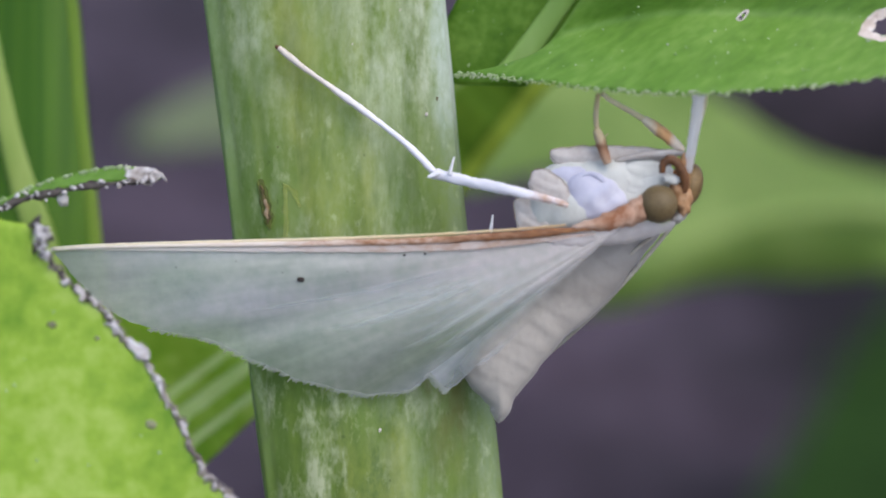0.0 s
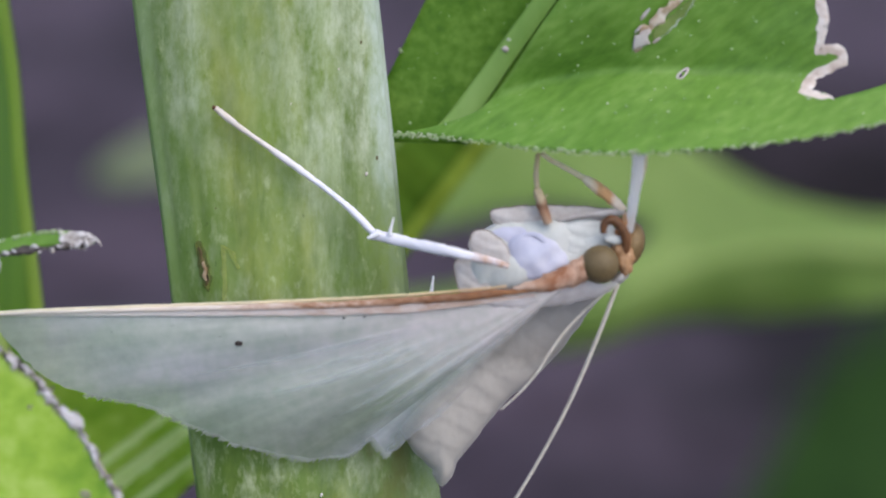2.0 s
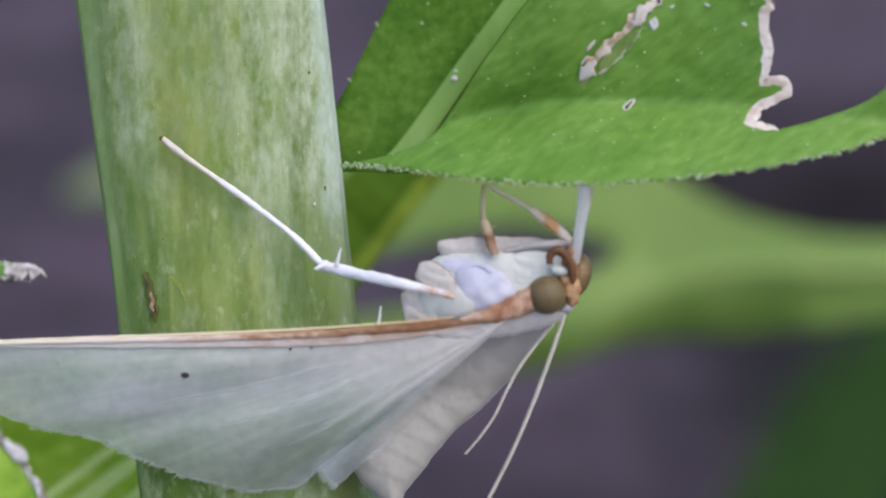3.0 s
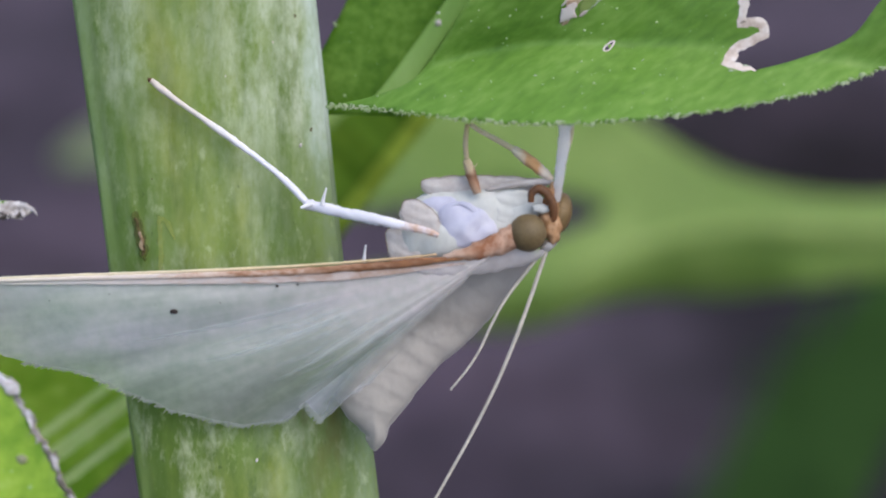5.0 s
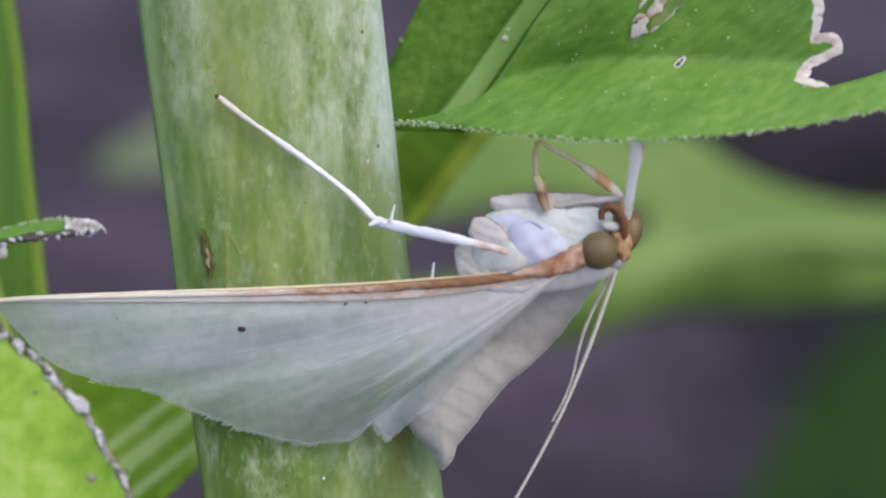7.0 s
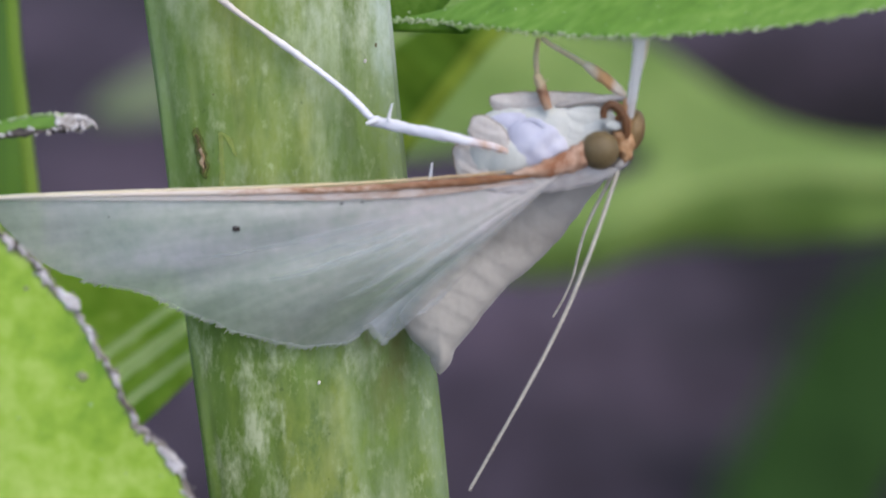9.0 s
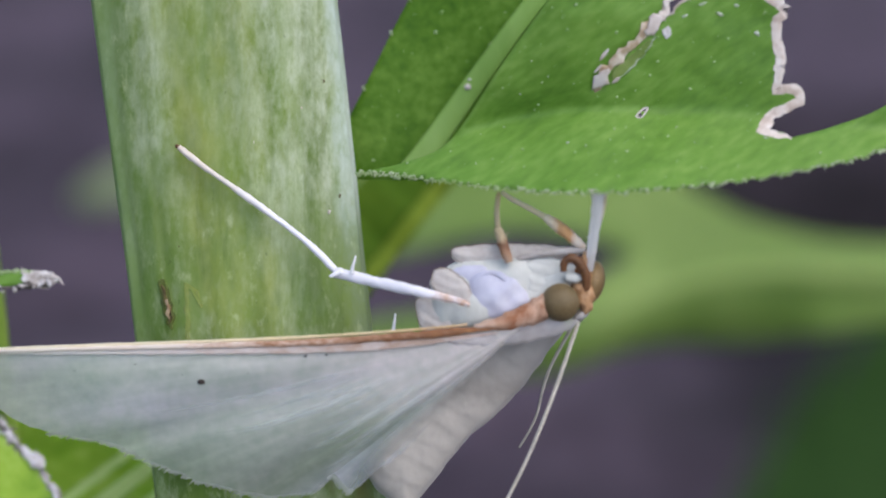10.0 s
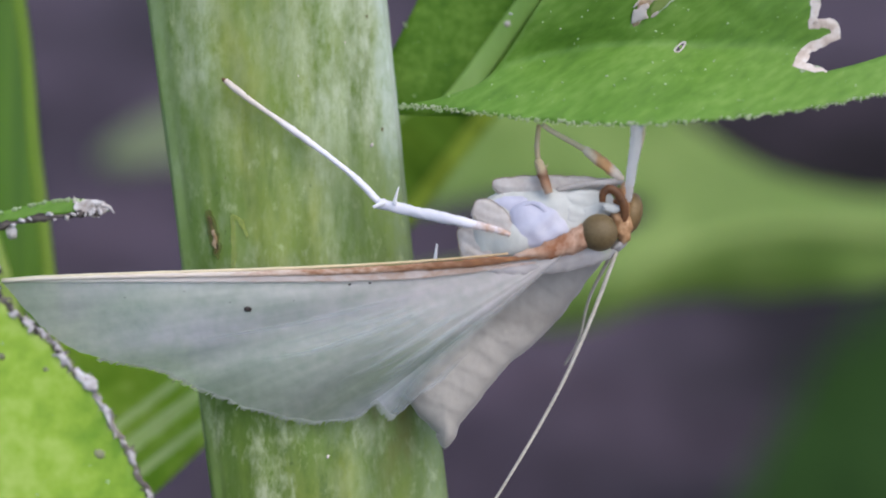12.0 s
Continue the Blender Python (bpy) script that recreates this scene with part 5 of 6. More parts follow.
def build_moth():
    base = Vector((4.47, -0.75, 0.67))
    rim = curve([(-9.71, 0.4, 0.00), (-8.91, 0.5, -1.00), (-8.02, 0.6, -1.72), (-7.12, 0.7, -2.03), (-5.86, 0.8, -2.28), (-4.88, 0.85, -2.74), (-3.75, 0.9, -3.21), (-2.61, 0.9, -3.53), (-1.76, 0.9, -3.63), (-0.80, 0.85, -3.53), (-0.33, 0.6, -3.12), (0.04, 0.37, -3.47), (0.33, 0.14, -3.33), (0.70, -0.08, -2.97), (1.22, -0.12, -2.64), (1.68, -0.12, -2.20)], 208)
    torn = jagged(rim, 0.05, 4.5)
    m = len(rim) - 1

    def along(line, s):
        j = min(int(s * m), m - 1)
        return line[j].lerp(line[j + 1], s * m - j)

    def wing(r, s, lift=0.0):
        q = along(rim, s).lerp(along(torn, s), max(0.0, (r - 0.94) / 0.06))
        p = base.lerp(q, r)
        p.z -= 1.15 * r * (1 - r) ** 2 * (1 - s) ** 3
        p.y += -0.26 * math.sin(math.pi * r) * math.sin(math.pi * s) ** 2 - lift - 0.010 * math.sin(s * 58 + 2 * math.sin(s * 13)) * math.sin(math.pi * r) * math.sin(math.pi * s)
        return p

    bm = bmesh.new()
    n = 46
    for th, flip in ((0.0, False), (0.035, True)):
        grid = [[bm.verts.new(wing(0.02 + 0.98 * i / n, j / m) + Vector((0, th, 0))) for j in range(m + 1)] for i in range(n + 1)]
        for a, b in zip(grid, grid[1:]):
            for j in range(m):
                f = (a[j], b[j], b[j + 1], a[j + 1])
                bm.faces.new(f if not flip else f[::-1])
    angles = [math.atan2(base.z - q.z, base.x - q.x) for q in rim]
    spread = [(a - angles[0]) / (angles[-1] - angles[0]) for a in angles]
    layer = bm.loops.layers.uv.new("UVMap")
    bm.verts.index_update()
    for f in bm.faces:
        for c in f.loops:
            k = c.vert.index % ((n + 1) * (m + 1))
            c[layer].uv = (k // (m + 1) / n, spread[k % (m + 1)])
    fore = part("forewing", bm, WING, moth, "translucent pale greenish-white forewing")
    veins = [(0.23, 0.36, 0.8, 1.0), (0.35, 0.36, 0.78, 1.0), (0.44, 0.34, 0.72, 1.2), (0.52, 0.34, 0.75, 1.5), (0.59, 0.34, 0.72, 1.5)]
    rnd = random.Random(31)
    for _ in range(16):
        r0 = rnd.uniform(0.38, 0.6)
        veins.append((rnd.uniform(0.28, 0.60), r0, r0 + rnd.uniform(0.12, 0.35), rnd.uniform(0.5, 0.9)))
    for s, r0, r1, wide in veins:
        bend = rnd.uniform(-0.03, 0.03)
        bm, last = bmesh.new(), None
        soft = bm.loops.layers.uv.new("UVMap")
        place = {}
        for i in range(61):
            u = i / 60
            r, at = r0 + (r1 - r0) * u, s + 0.012 * math.sin(i / 18) + bend * u * u
            w = 3.6 * wide * 0.0048 / max(r, 0.2) * 0.5
            row = [bm.verts.new(wing(r, at + w * e, 0.006 + 0.004 * (1 - e * e))) for e in (-1, -0.5, 0, 0.5, 1)]
            place.update((v, (u, c / 4)) for c, v in enumerate(row))
            if last:
                for c in range(4):
                    f = bm.faces.new((last[c], row[c], row[c + 1], last[c + 1]))
                    for corner in f.loops:
                        corner[soft].uv = place[corner.vert]
            last = row
        part("vein", bm, VEIN if wide >= 1.0 else VEIN_FAINT, fore)
    bm = bmesh.new()
    rnd = random.Random(8)
    for k in range(900):
        s = rnd.uniform(0.19, 0.76)
        p, q = wing(0.975, s), wing(1.0, s)
        d = (q - p).normalized()
        d = (d + Vector((rnd.gauss(0, 0.26), rnd.gauss(0, 0.1), rnd.gauss(0, 0.26)))).normalized() * (0.03 + 0.16 * rnd.random() ** 1.6)
        side = Vector((-d.z, 0, d.x)).normalized() * rnd.uniform(0.012, 0.028)
        y = Vector((0, rnd.uniform(-0.02, 0.03), 0))
        v = [bm.verts.new(c + y) for c in (q - side - d * 0.25, q + side - d * 0.25, q + side * 0.5 + d, q - side * 0.5 + d)]
        bm.faces.new(v)
    part("fringe", bm, FRINGE, fore, "fine white scale fringe", kind="stuff")
    for (px, r) in (((-3.50, 0, -0.75), 0.085), ((-0.94, 0, -0.15), 0.035), ((-0.44, 0, -0.12), 0.03), ((3.31, 0, 0.18), 0.03), ((-6.6, 0, -0.45), 0.018), ((-3.95, 0, -0.58), 0.015), ((-2.35, 0, -0.55), 0.016), ((-5.1, 0, -0.30), 0.014)):
        q = Vector(px)
        best = min((wing(i / 60, j / 60) for i in range(20, 61) for j in range(0, 50)), key=lambda w: (w.x - q.x) ** 2 + (w.z - q.z) ** 2)
        part("wing_spot", blob(bmesh.new(), Vector((q.x, best.y - 0.015, q.z)), (r * 1.1, 0.02, r * 0.75), 0, 0.3, 3, 12, 8), SPOT, fore, "tiny black spot")
    # leading edge
    edge = [wing(0.02 + 0.98 * i / 80, 0.0) for i in range(81)][::-1]
    edge = edge[:-3]
    low = [q + Vector((0, -0.02, -0.01 - 0.20 * min(1, u / 55))) for u, q in enumerate(edge)]
    part("costa_band", tube(bmesh.new(), low, lambda u: 0.03 + 0.14 * u ** 0.7 - 0.155 * max(0, u - 0.8) * 5, 14, 0.10, 0.35), COSTA_TAN, fore, "pinkish tan band below the leading edge")
    top = [q + Vector((0, -0.06, -0.06 * min(1, u / 55))) for u, q in enumerate(edge)]
    part("costa_line", tube(bmesh.new(), top, lambda u: 0.02 + 0.085 * u ** 0.8 - 0.05 * max(0, u - 0.9) * 10, 12, 0.5, 0.3), COSTA, fore, "dark brown line along the leading edge")
    part("costa_edge", tube(bmesh.new(), [q + Vector((0, -0.02, 0.03 + 0.05 * min(1, u / 60))) for u, q in enumerate(edge[:-4])], lambda u: 0.045 - 0.02 * u * u, 8, 0.9, 0.3), COSTA_EDGE, fore, "cream leading edge")
    # abdomen with folds
    loop = jagged(curve([(5.50, 0.3, 0.58), (5.02, 0.3, -0.18), (4.47, 0.3, -0.93), (3.72, 0.3, -1.71), (3.02, 0.3, -2.28), (2.49, 0.3, -2.90), (2.13, 0.3, -3.37), (1.82, 0.3, -3.71), (1.65, 0.3, -4.16), (1.37, 0.3, -4.30), (1.18, 0.3, -3.97), (0.92, 0.3, -3.68), (0.67, 0.3, -3.46), (0.50, 0.3, -3.12), (0.32, 0.3, -2.60), (0.45, 0.3, -1.65), (1.15, 0.3, -0.60), (2.88, 0.3, 0.15), (4.30, 0.3, 0.62)], 130, True), 0.03, 4)

    def folds(a, b):
        side = 0.79 * (a - 3.0) - 0.61 * (b + 2.5)
        u = (0.61 * (a - 4) + 0.79 * (b - 0.5) + 0.10 * side * side + 0.22 * noise.noise(Vector((a * 1.3, b * 1.3, 3)))) / 0.56 % 1.0
        return 0.028 * (u if u < 0.80 else 0.80 * (1 - u) / 0.20) + 0.03 * noise.noise(Vector((a * 2.5, b * 2.5, 1))) + 0.012 * noise.noise(Vector((a * 7, b * 7, 4)))

    abdomen = part("abdomen", pillow(loop, 0.85, 0.55, 0.25, 1.0, 0.06, folds), ABDOMEN, moth, "pale grey-beige folded abdomen")
    loop = jagged(curve([(1.18, 0.3, -3.85), (1.40, 0.3, -3.68), (1.65, 0.3, -3.79), (1.71, 0.3, -4.02), (1.58, 0.3, -4.21), (1.39, 0.3, -4.37), (1.23, 0.3, -4.16)], 40, True), 0.03, 8)
    part("tail_tuft", pillow(loop, 0.86, 0.22, 0.2, 0.35, 0.03, lambda a, b: 0.006 * math.sin(a * 40)), ABDOMEN, abdomen, "pale scale tuft")
    # thorax and plates of the leg bases
    loop = curve([(2.49, 0.3, 1.97), (3.16, 0.3, 2.20), (4.42, 0.3, 2.25), (5.54, 0.3, 2.11), (5.71, 0.3, 1.55), (5.12, 0.3, 0.85), (4.14, 0.3, 0.57), (2.74, 0.3, 0.41), (2.18, 0.3, 0.57), (2.04, 0.3, 1.27)], 70, True)
    lobes = lambda a, b: -0.10 * abs(math.sin(a * 2.1 + 0.9 * math.sin(b * 2.2))) + 0.05 * noise.noise(Vector((a * 2.2, b * 2.2, 5)))
    part("thorax", pillow(loop, 0.2, 0.45, 0.7, 0.55, 0.06, lobes), PALE_WHITE, moth, "white lobed thorax underside")
    loop = curve([(3.03, 0, 1.71), (3.49, 0, 1.93), (4.04, 0, 1.85), (4.42, 0, 1.47), (4.56, 0, 1.01), (4.11, 0, 0.68), (3.42, 0, 0.74), (3.11, 0, 1.12)], 50, True)
    part("thorax_lobe", pillow(loop, -0.20, 0.22, 0.3, 0.50, 0.05, lambda a, b: 0.09 * noise.noise(Vector((a * 2.6, b * 2.6, 7)))), THORAX, moth, "glossy lavender-white lobe")
    loop = curve([(2.56, 0, 1.90), (3.00, 0, 2.07), (3.56, 0, 1.99), (3.42, 0, 1.71), (3.06, 0, 1.51), (2.65, 0, 1.65)], 40, True)
    part("thorax_lobe", pillow(loop, -0.08, 0.22, 0.3, 0.25, 0.05), THORAX, moth, "pale bluish lobe")
    for y, swell, points in (
            (0.0, 0.12, ((2.65, 0, 2.43), (3.00, 0, 2.50), (3.83, 0, 2.54), (4.81, 0, 2.51), (5.72, 0, 2.38), (5.50, 0, 1.96), (4.53, 0, 1.88), (3.56, 0, 1.96), (2.75, 0, 2.10))),
            (-0.28, 0.09, ((2.12, 0, 1.83), (2.42, 0, 1.96), (2.89, 0, 1.71), (3.14, 0, 1.33), (3.08, 0, 1.07), (2.72, 0, 1.18), (2.17, 0, 1.43))),
            (-0.10, 0.09, ((1.78, 0, 1.24), (2.10, 0, 1.26), (2.51, 0, 0.96), (2.56, 0, 0.43), (1.96, 0, 0.40), (1.76, 0, 0.78))),
            (-0.15, 0.18, ((4.22, 0, 2.01), (4.94, 0, 2.21), (5.47, 0, 2.01), (5.58, 0, 1.54), (5.08, 0, 1.26), (4.56, 0, 1.26), (4.28, 0, 1.61)))):
        part("leg_plate", pillow(jagged(curve(points, 50, True), 0.04, 5), y, swell * 0.8, 0.2, 0.26, 0.04, lambda a, b: 0.02 * noise.noise(Vector((a * 3, b * 7, 3))) + 0.012 * math.sin(22 * (b + 0.35 * a + 0.1 * math.sin(a * 3)))), PALE_WHITE if points[0][0] > 4 else PLATE, moth, "pale cream leg base")
    for y, points in ((-0.33, ((2.20, 1.42), (2.12, 1.80), (2.42, 1.96), (2.86, 1.72), (3.12, 1.34))), (-0.15, ((2.10, 1.26), (1.78, 1.22), (1.76, 0.80), (1.92, 0.42))),
                      (-0.08, ((2.78, 2.10), (2.64, 2.28), (2.68, 2.44), (3.00, 2.50), (3.83, 2.54), (4.81, 2.51), (5.66, 2.40))), (-0.10, ((2.78, 2.12), (3.30, 1.98), (3.92, 1.98)))):
        line = jagged(curve([(a, y, b) for a, b in points], 40), 0.04, 5)
        part("plate_rim", tube(bmesh.new(), line, lambda u: 0.015 * (0.35 + 0.65 * math.sin(math.pi * u)), 8, 1.0, 0.3), PLATE_RIM, moth, "thin tan rim of a leg base")
    for points, r in ((((3.30, 1.74), (3.62, 1.84), (3.95, 1.62), (3.98, 1.28), (3.72, 1.04), (3.46, 1.10)), 0.045), (((3.58, 1.52), (3.74, 1.46), (3.72, 1.26), (3.58, 1.22)), 0.035)):
        line = curve([(a, -0.385, b) for a, b in points], 40)
        part("lobe_fold", tube(bmesh.new(), line, lambda u: 1.5 * r * math.sin(math.pi * u) ** 0.7 + 0.004, 10, 0.22, 0.15), THORAX, moth, "soft raised fold")
    loop = jagged(curve([(3.08, -0.7, 0.51), (3.77, -0.7, 0.81), (4.38, -0.7, 1.08), (4.83, -0.7, 1.30), (5.00, -0.7, 0.83), (4.70, -0.7, 0.59), (3.90, -0.7, 0.42)], 60, True), 0.07, 6)
    part("collar", pillow(loop, -0.6, 0.25, 0.3, 0.25, 0.05, lambda a, b: 0.03 * noise.noise(Vector((a * 8, b * 8, 0)))), COLLAR, moth, "orange-brown scaled collar")
    loop = jagged(curve([(2.44, 0, 0.18), (3.56, 0, 0.43), (4.39, 0, 0.60), (5.08, 0, 0.74), (5.58, 0, 0.65), (5.44, 0, 0.40), (4.81, 0, 0.22), (3.83, 0, 0.06), (2.86, 0, 0.06)], 90, True), 0.07, 4.0, 4)
    part("shoulder_tuft", pillow(loop, -0.58, 0.12, 0.2, 0.6, 0.05, lambda a, b: 0.02 * noise.noise(Vector((a * 4, b * 4, 8)))), SHOULDER, moth, "pale pinkish-grey shoulder scales")
    # head
    head = part("head", blob(bmesh.new(), (5.88, 0.1, 1.52), (0.44, 0.45, 0.52), 25, 0.10, 3, 32, 20), HEAD, moth, "brown scaled head")
    part("eye", blob(bmesh.new(), (5.22, -0.62, 1.09), (0.465, 0.42, 0.465), 0, 0.01, 2, 40, 24), EYE, head, "large round olive-brown eye")
    part("eye", blob(bmesh.new(), (6.07, -0.05, 1.58), (0.30, 0.42, 0.52), 12, 0.01, 2, 32, 20), FAR_EYE, head, "olive-brown eye on the far side")
    loop = jagged(curve([(5.54, 0, 1.46), (5.72, 0, 1.62), (5.90, 0, 1.95), (6.02, 0, 1.90), (6.05, 0, 1.45), (6.09, 0, 1.12), (5.92, 0, 0.80), (5.70, 0, 0.90)], 50, True), 0.05, 6)
    part("face", pillow(loop, -0.35, 0.25, 0.3, 0.25, 0.04, lambda a, b: 0.05 * noise.noise(Vector((a * 7, b * 7, 0)))), FACE, head, "orange-tan scaled face")
    part("palp", tube(bmesh.new(), curve([(5.84, -0.55, 1.36), (5.86, -0.62, 1.62), (5.78, -0.68, 1.90), (5.62, -0.72, 2.10), (5.44, -0.75, 2.15), (5.31, -0.74, 2.03), (5.30, -0.70, 1.84)], 44), lambda u: 0.075 + 0.045 * math.sin(math.pi * u ** 0.8), 14, 0.9, 0.15), DARKHEAD, head, "curled dark brown mouth palp")
    loop = jagged(curve([(5.33, 0, 1.74), (5.45, 0, 1.84), (5.62, 0, 1.80), (5.80, 0, 1.68), (5.70, 0, 1.58), (5.50, 0, 1.58), (5.36, 0, 1.64)], 40, True), 0.05, 9)
    bm = pillow(loop, -0.52, 0.10, 0.15, 0.15, 0.03, lambda a, b: 0.012 * math.sin(b * 70 + 3 * math.sin(a * 9)))
    part("face_tuft", bm, PALE_WHITE, head, "white scale tuft")
    bm = blob(bmesh.new(), (5.78, -0.2, 0.80), (0.26, 0.26, 0.13), -40, 0.25, 4, 20, 12)
    part("cheek", bm, PLATE, head, "cream cheek scales")
    # hind leg stretched over the stem
    hind = part("hind_leg", tube(bmesh.new(), curve([(3.03, -0.55, 1.05), (2.62, -0.55, 1.19), (1.66, -0.4, 1.42), (0.64, 0.2, 1.66), (-0.23, 0.6, 1.89)], 60), lambda u: 0.055 + 0.10 * min(1, u * 1.8) - 0.02 * u, 14, 0.8, 0.25), HIND_LEG, moth, "long white hind leg")
    part("tarsus", tube(bmesh.new(), curve([(-0.20, 0.6, 1.90), (-0.91, 0.75, 2.62), (-1.83, 0.9, 3.35), (-2.76, 1, 4.03), (-3.61, 1, 4.64), (-4.14, 1, 5.07)], 70), lambda u: 0.085 + 0.012 * math.sin(u * 16) - 0.015 * u, 12, 0.9, 0.2), HIND_LEG, hind, "thin white tarsus")
    part("claw", blob(bmesh.new(), (-4.17, 1, 5.08), (0.07, 0.06, 0.055), 40, 0.4, 3, 12, 8), DARKHEAD, hind, "tiny dark claw")
    part("spur", tube(bmesh.new(), curve([(0.17, 0.3, 1.86), (0.21, 0.25, 2.04), (0.28, 0.2, 2.28)], 10), lambda u: 0.06 * (1 - 0.7 * u), 8), WHITE, hind, "white spur")
    part("spur", tube(bmesh.new(), curve([(-0.08, 0.45, 1.90), (-0.31, 0.4, 1.81), (-0.36, 0.4, 1.77)], 10), lambda u: 0.07 * (1 - 0.5 * u), 8), WHITE, hind, "white spur")
    part("leg_spur", tube(bmesh.new(), curve([(1.18, 0.6, 0.41), (1.21, 0.6, 0.61), (1.24, 0.6, 0.85)], 10), lambda u: 0.055 * (1 - 0.6 * u), 8), WHITE, moth, "white spur of a hidden leg")
    # legs that hold the leaf
    fore_leg = part("fore_leg", tube(bmesh.new(), curve([(5.85, -0.3, 2.39), (5.52, -0.35, 2.69), (5.20, -0.2, 2.97), (4.94, -0.05, 3.18)], 40), lambda u: 0.09 + 0.06 * math.sin(math.pi * u), 12, 0.9, 0.25), FORE_LEG, moth, "orange and cream front leg")
    part("tarsus", tube(bmesh.new(), curve([(4.97, -0.05, 3.16), (4.51, -0.17, 3.41), (4.07, -0.44, 3.62), (3.86, -0.59, 3.76)], 30), lambda u: 0.075 - 0.02 * u, 10, 0.9, 0.2), CREAM, fore_leg, "thin cream tarsus")
    part("femur", tube(bmesh.new(), curve([(5.87, -0.3, 2.36), (5.39, -0.32, 2.33), (4.77, -0.3, 2.27), (4.23, -0.15, 2.17)], 24), lambda u: 0.10 - 0.04 * u, 12, 0.9, 0.3), PLATE, fore_leg)
    mid_leg = part("mid_leg", tube(bmesh.new(), curve([(4.01, -0.45, 2.07), (3.90, -0.45, 2.38), (3.82, -0.4, 2.68), (3.76, -0.2, 2.89)], 30), lambda u: 0.10 + 0.03 * math.sin(math.pi * u), 12, 0.9, 0.2), MID_LEG, moth, "cream leg with brown joint")
    part("tarsus", tube(bmesh.new(), curve([(3.77, -0.2, 2.83), (3.73, -0.32, 3.25), (3.74, -0.49, 3.56), (3.77, -0.59, 3.76)], 30), lambda u: 0.070 - 0.015 * u, 10, 0.9, 0.3), MID_LEG, mid_leg)
    for a, b in (((3.83, -0.45, 2.66), (3.66, -0.5, 2.86)), ((3.86, -0.45, 2.64), (4.00, -0.5, 2.80))):
        part("spur", tube(bmesh.new(), [Vector(a), Vector(a).lerp(Vector(b), 0.5), Vector(b)], lambda u: 0.03 * (1 - 0.7 * u), 6), MID_LEG, mid_leg)
    far_leg = part("fore_leg", tube(bmesh.new(), curve([(5.92, -0.60, 1.86), (5.97, -0.72, 2.2), (6.00, -0.86, 2.58), (6.06, -1.04, 3.1), (6.1, -1.28, 3.68)], 40), lambda u: 0.10 + 0.05 * u, 12, 0.8, 0.2), FORE_WHITE, moth, "white front leg gripping the leaf margin")
    part("tarsus", tube(bmesh.new(), curve([(6.28, -1.23, 3.65), (6.26, -1.04, 3.36), (6.16, -0.84, 2.94)], 20), 0.04, 10, 0.9, 0.2), CREAM, far_leg)
    part("joint", blob(bmesh.new(), (5.87, -0.62, 2.14), (0.12, 0.12, 0.22), 8, 0.3, 4, 16, 10), FACE, far_leg, "tan scaled joint")
    part("claw", blob(bmesh.new(), (6.03, -1.27, 3.72), (0.24, 0.10, 0.07), 0, 0.4, 4, 16, 10), PLATE, far_leg, "pale claw pad")


build_moth()


def build_antenna(hinge, length, offsets, r, label):
    """A tapering thread of many short joints; offsets: its sideways bow at even steps along its length."""
    h, k = Vector(hinge), len(offsets)
    line = curve([h + Vector((x, 0, -length * i / (k - 1))) for i, x in enumerate(offsets)], 120)
    return part("antenna", tube(bmesh.new(), line, lambda u: r * (1 - 0.5 * u) * (1 + 0.14 * math.sin(u * 400)), 8, 1.0, 0.12), ANTENNA, moth, label, hinge=hinge)


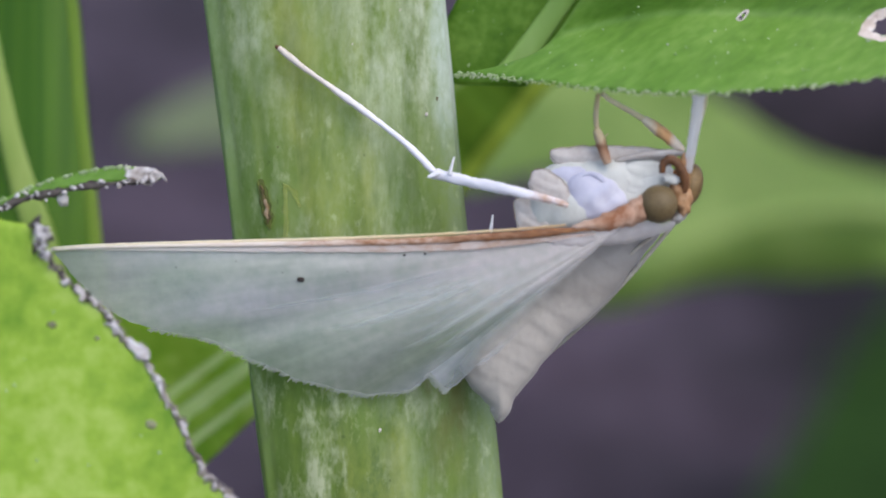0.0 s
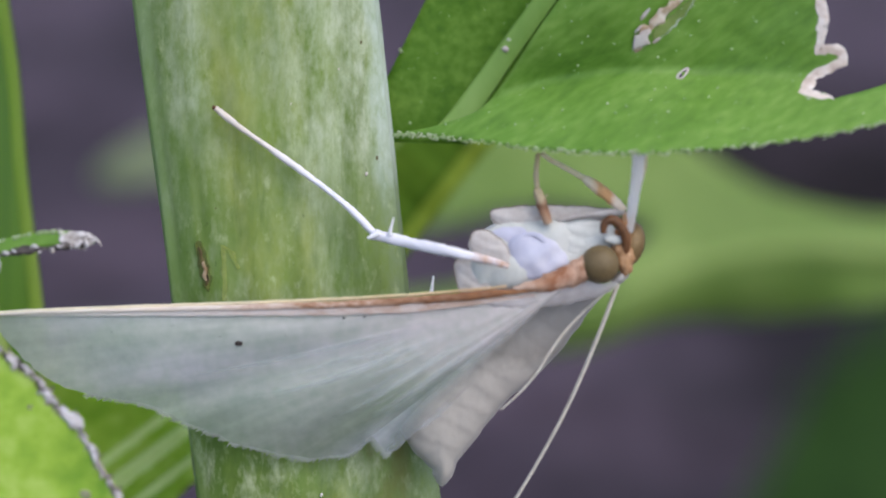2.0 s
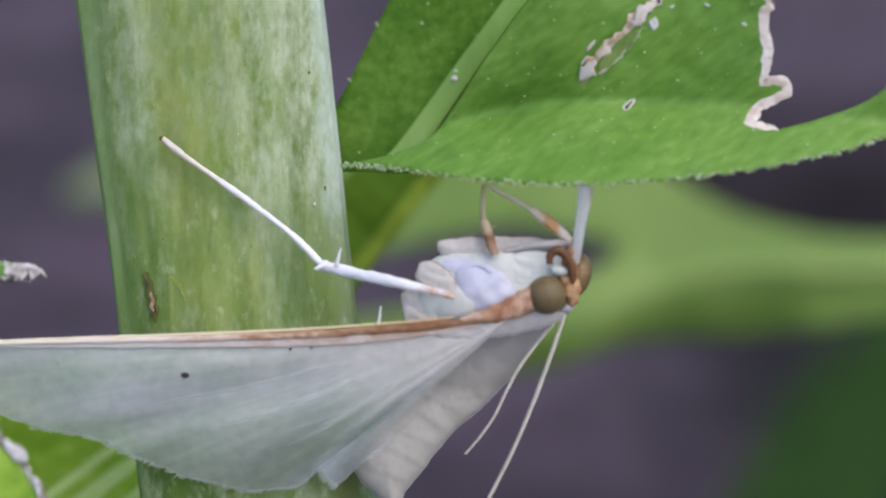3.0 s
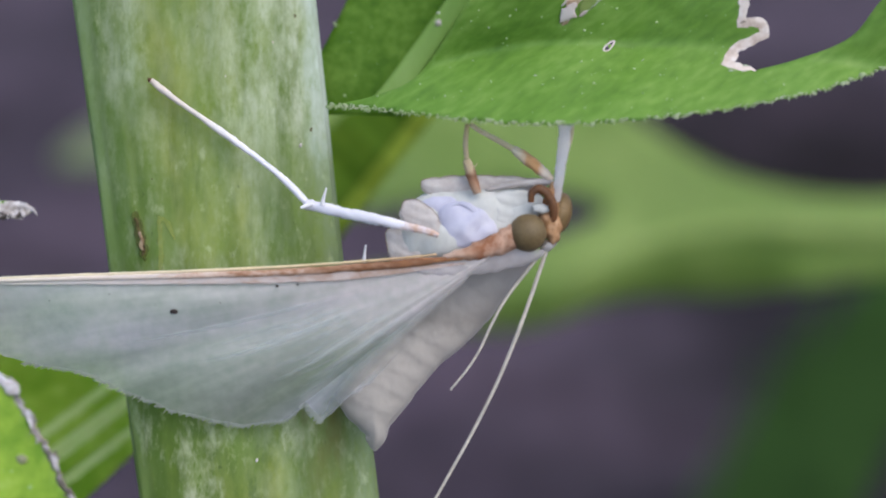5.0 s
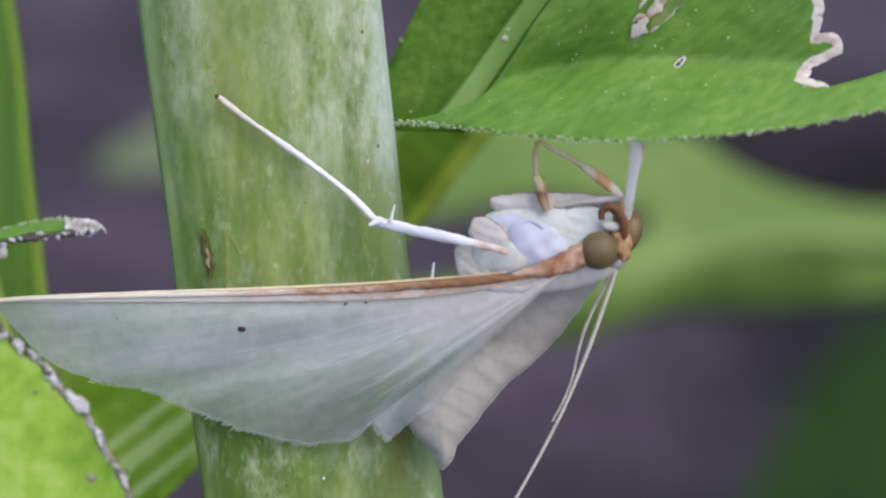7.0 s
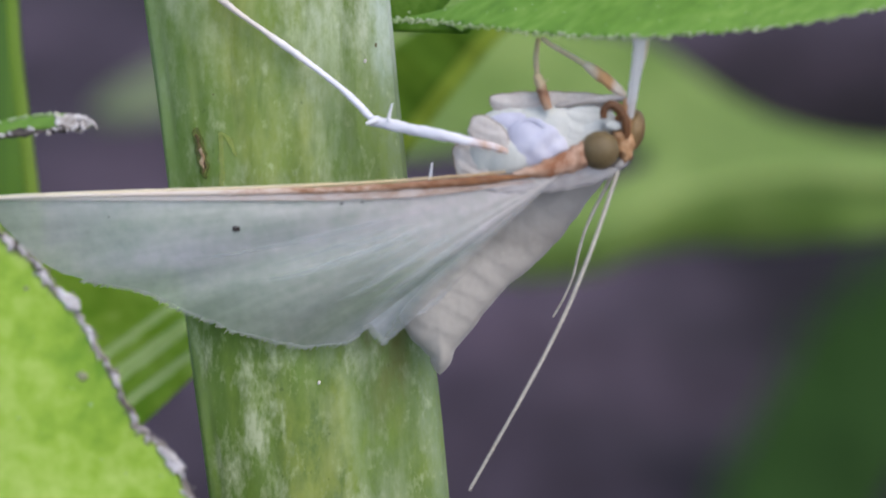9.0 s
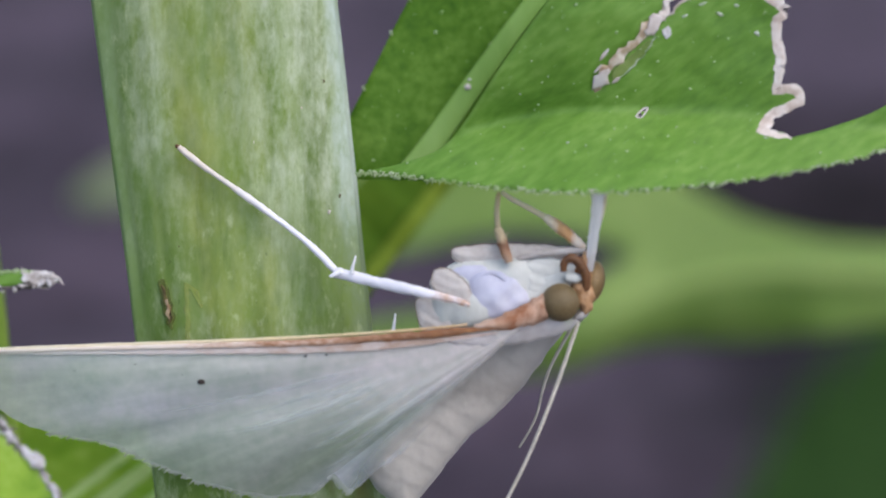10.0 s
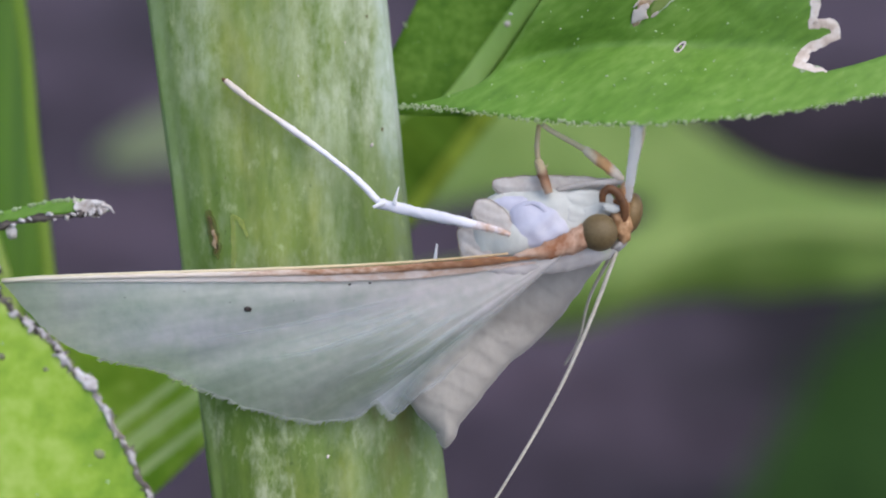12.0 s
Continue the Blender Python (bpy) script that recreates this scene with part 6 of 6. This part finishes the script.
HINGE_A, HINGE_B = (5.73, -0.25, 0.73), (5.66, -0.1, 0.70)
antenna_a = build_antenna(HINGE_A, 8.6, (0, 0.15, 0.26, 0.31, 0.28, 0.20, 0.10, 0), 0.056, "long cream thread-like antenna")
antenna_b = build_antenna(HINGE_B, 4.2, (0, -0.04, -0.09, -0.10, -0.04, 0.05, 0.05, -0.02), 0.05, "shorter-looking cream antenna")


def motions():
    """The antennae swing about their roots: seconds, degrees sideways, degrees towards the viewer."""
    base = Vector(moth["origin"])
    a = [(0, 44, -30), (0.2, 42, -32), (0.5, 38, -26), (0.8, 38.5, -24), (1.2, 38, -20), (1.5, 41, -14), (1.75, 34.5, -8), (2, 27.7, -3), (2.5, 29.2, 0), (2.7, 27.6, 0), (4.3, 24.9, 0), (4.5, 26.9, 0), (5, 26, 0), (5.5, 24, 0), (5.8, 24.5, 0),
         (6, 27.5, 0), (6.5, 22.5, 0), (6.8, 27.5, 0), (7, 26, 0), (7.2, 29.5, 0), (8.8, 26.5, 0), (9, 25, 0), (9.5, 29, 0), (10, 26, 0), (10.5, 29.5, 0), (11, 24.5, 0), (11.5, 26.5, 0), (11.7, 31.5, 0), (11.8, 29, 0), (11.9, 32.5, 0), (12, 27.5, 0)]
    b = [(0, 46, -25), (0.5, 42.5, -20), (0.8, 42, -25), (1.2, 41.5, -25), (1.5, 42.5, -10), (2, 42, 0), (2.5, 41, 0), (2.7, 38, 0), (4.3, 31, 0), (4.5, 32.5, 0), (5, 34, 0), (5.5, 32, 0), (5.8, 31, 0), (6, 35, 0),
         (6.5, 26, 0), (6.8, 26, -5), (7, 21, -10), (7.2, 15, -15), (8.8, 20, -25), (9, 20.5, -20), (9.5, 19.5, -20), (10, 20.5, -32), (10.5, 23, -25), (11, 20, -32), (11.5, 19, -38), (11.7, 18, -38), (11.9, 18.5, -40), (12, 18, -40)]
    for ob, hinge, rows in ((antenna_a, HINGE_A, a), (antenna_b, HINGE_B, b)):
        p = (Vector(hinge) - base) * MM
        walk(ob, [(t, pose(p.x, p.y, p.z, -tilt, swing, 0)) for t, swing, tilt in rows])


motions()
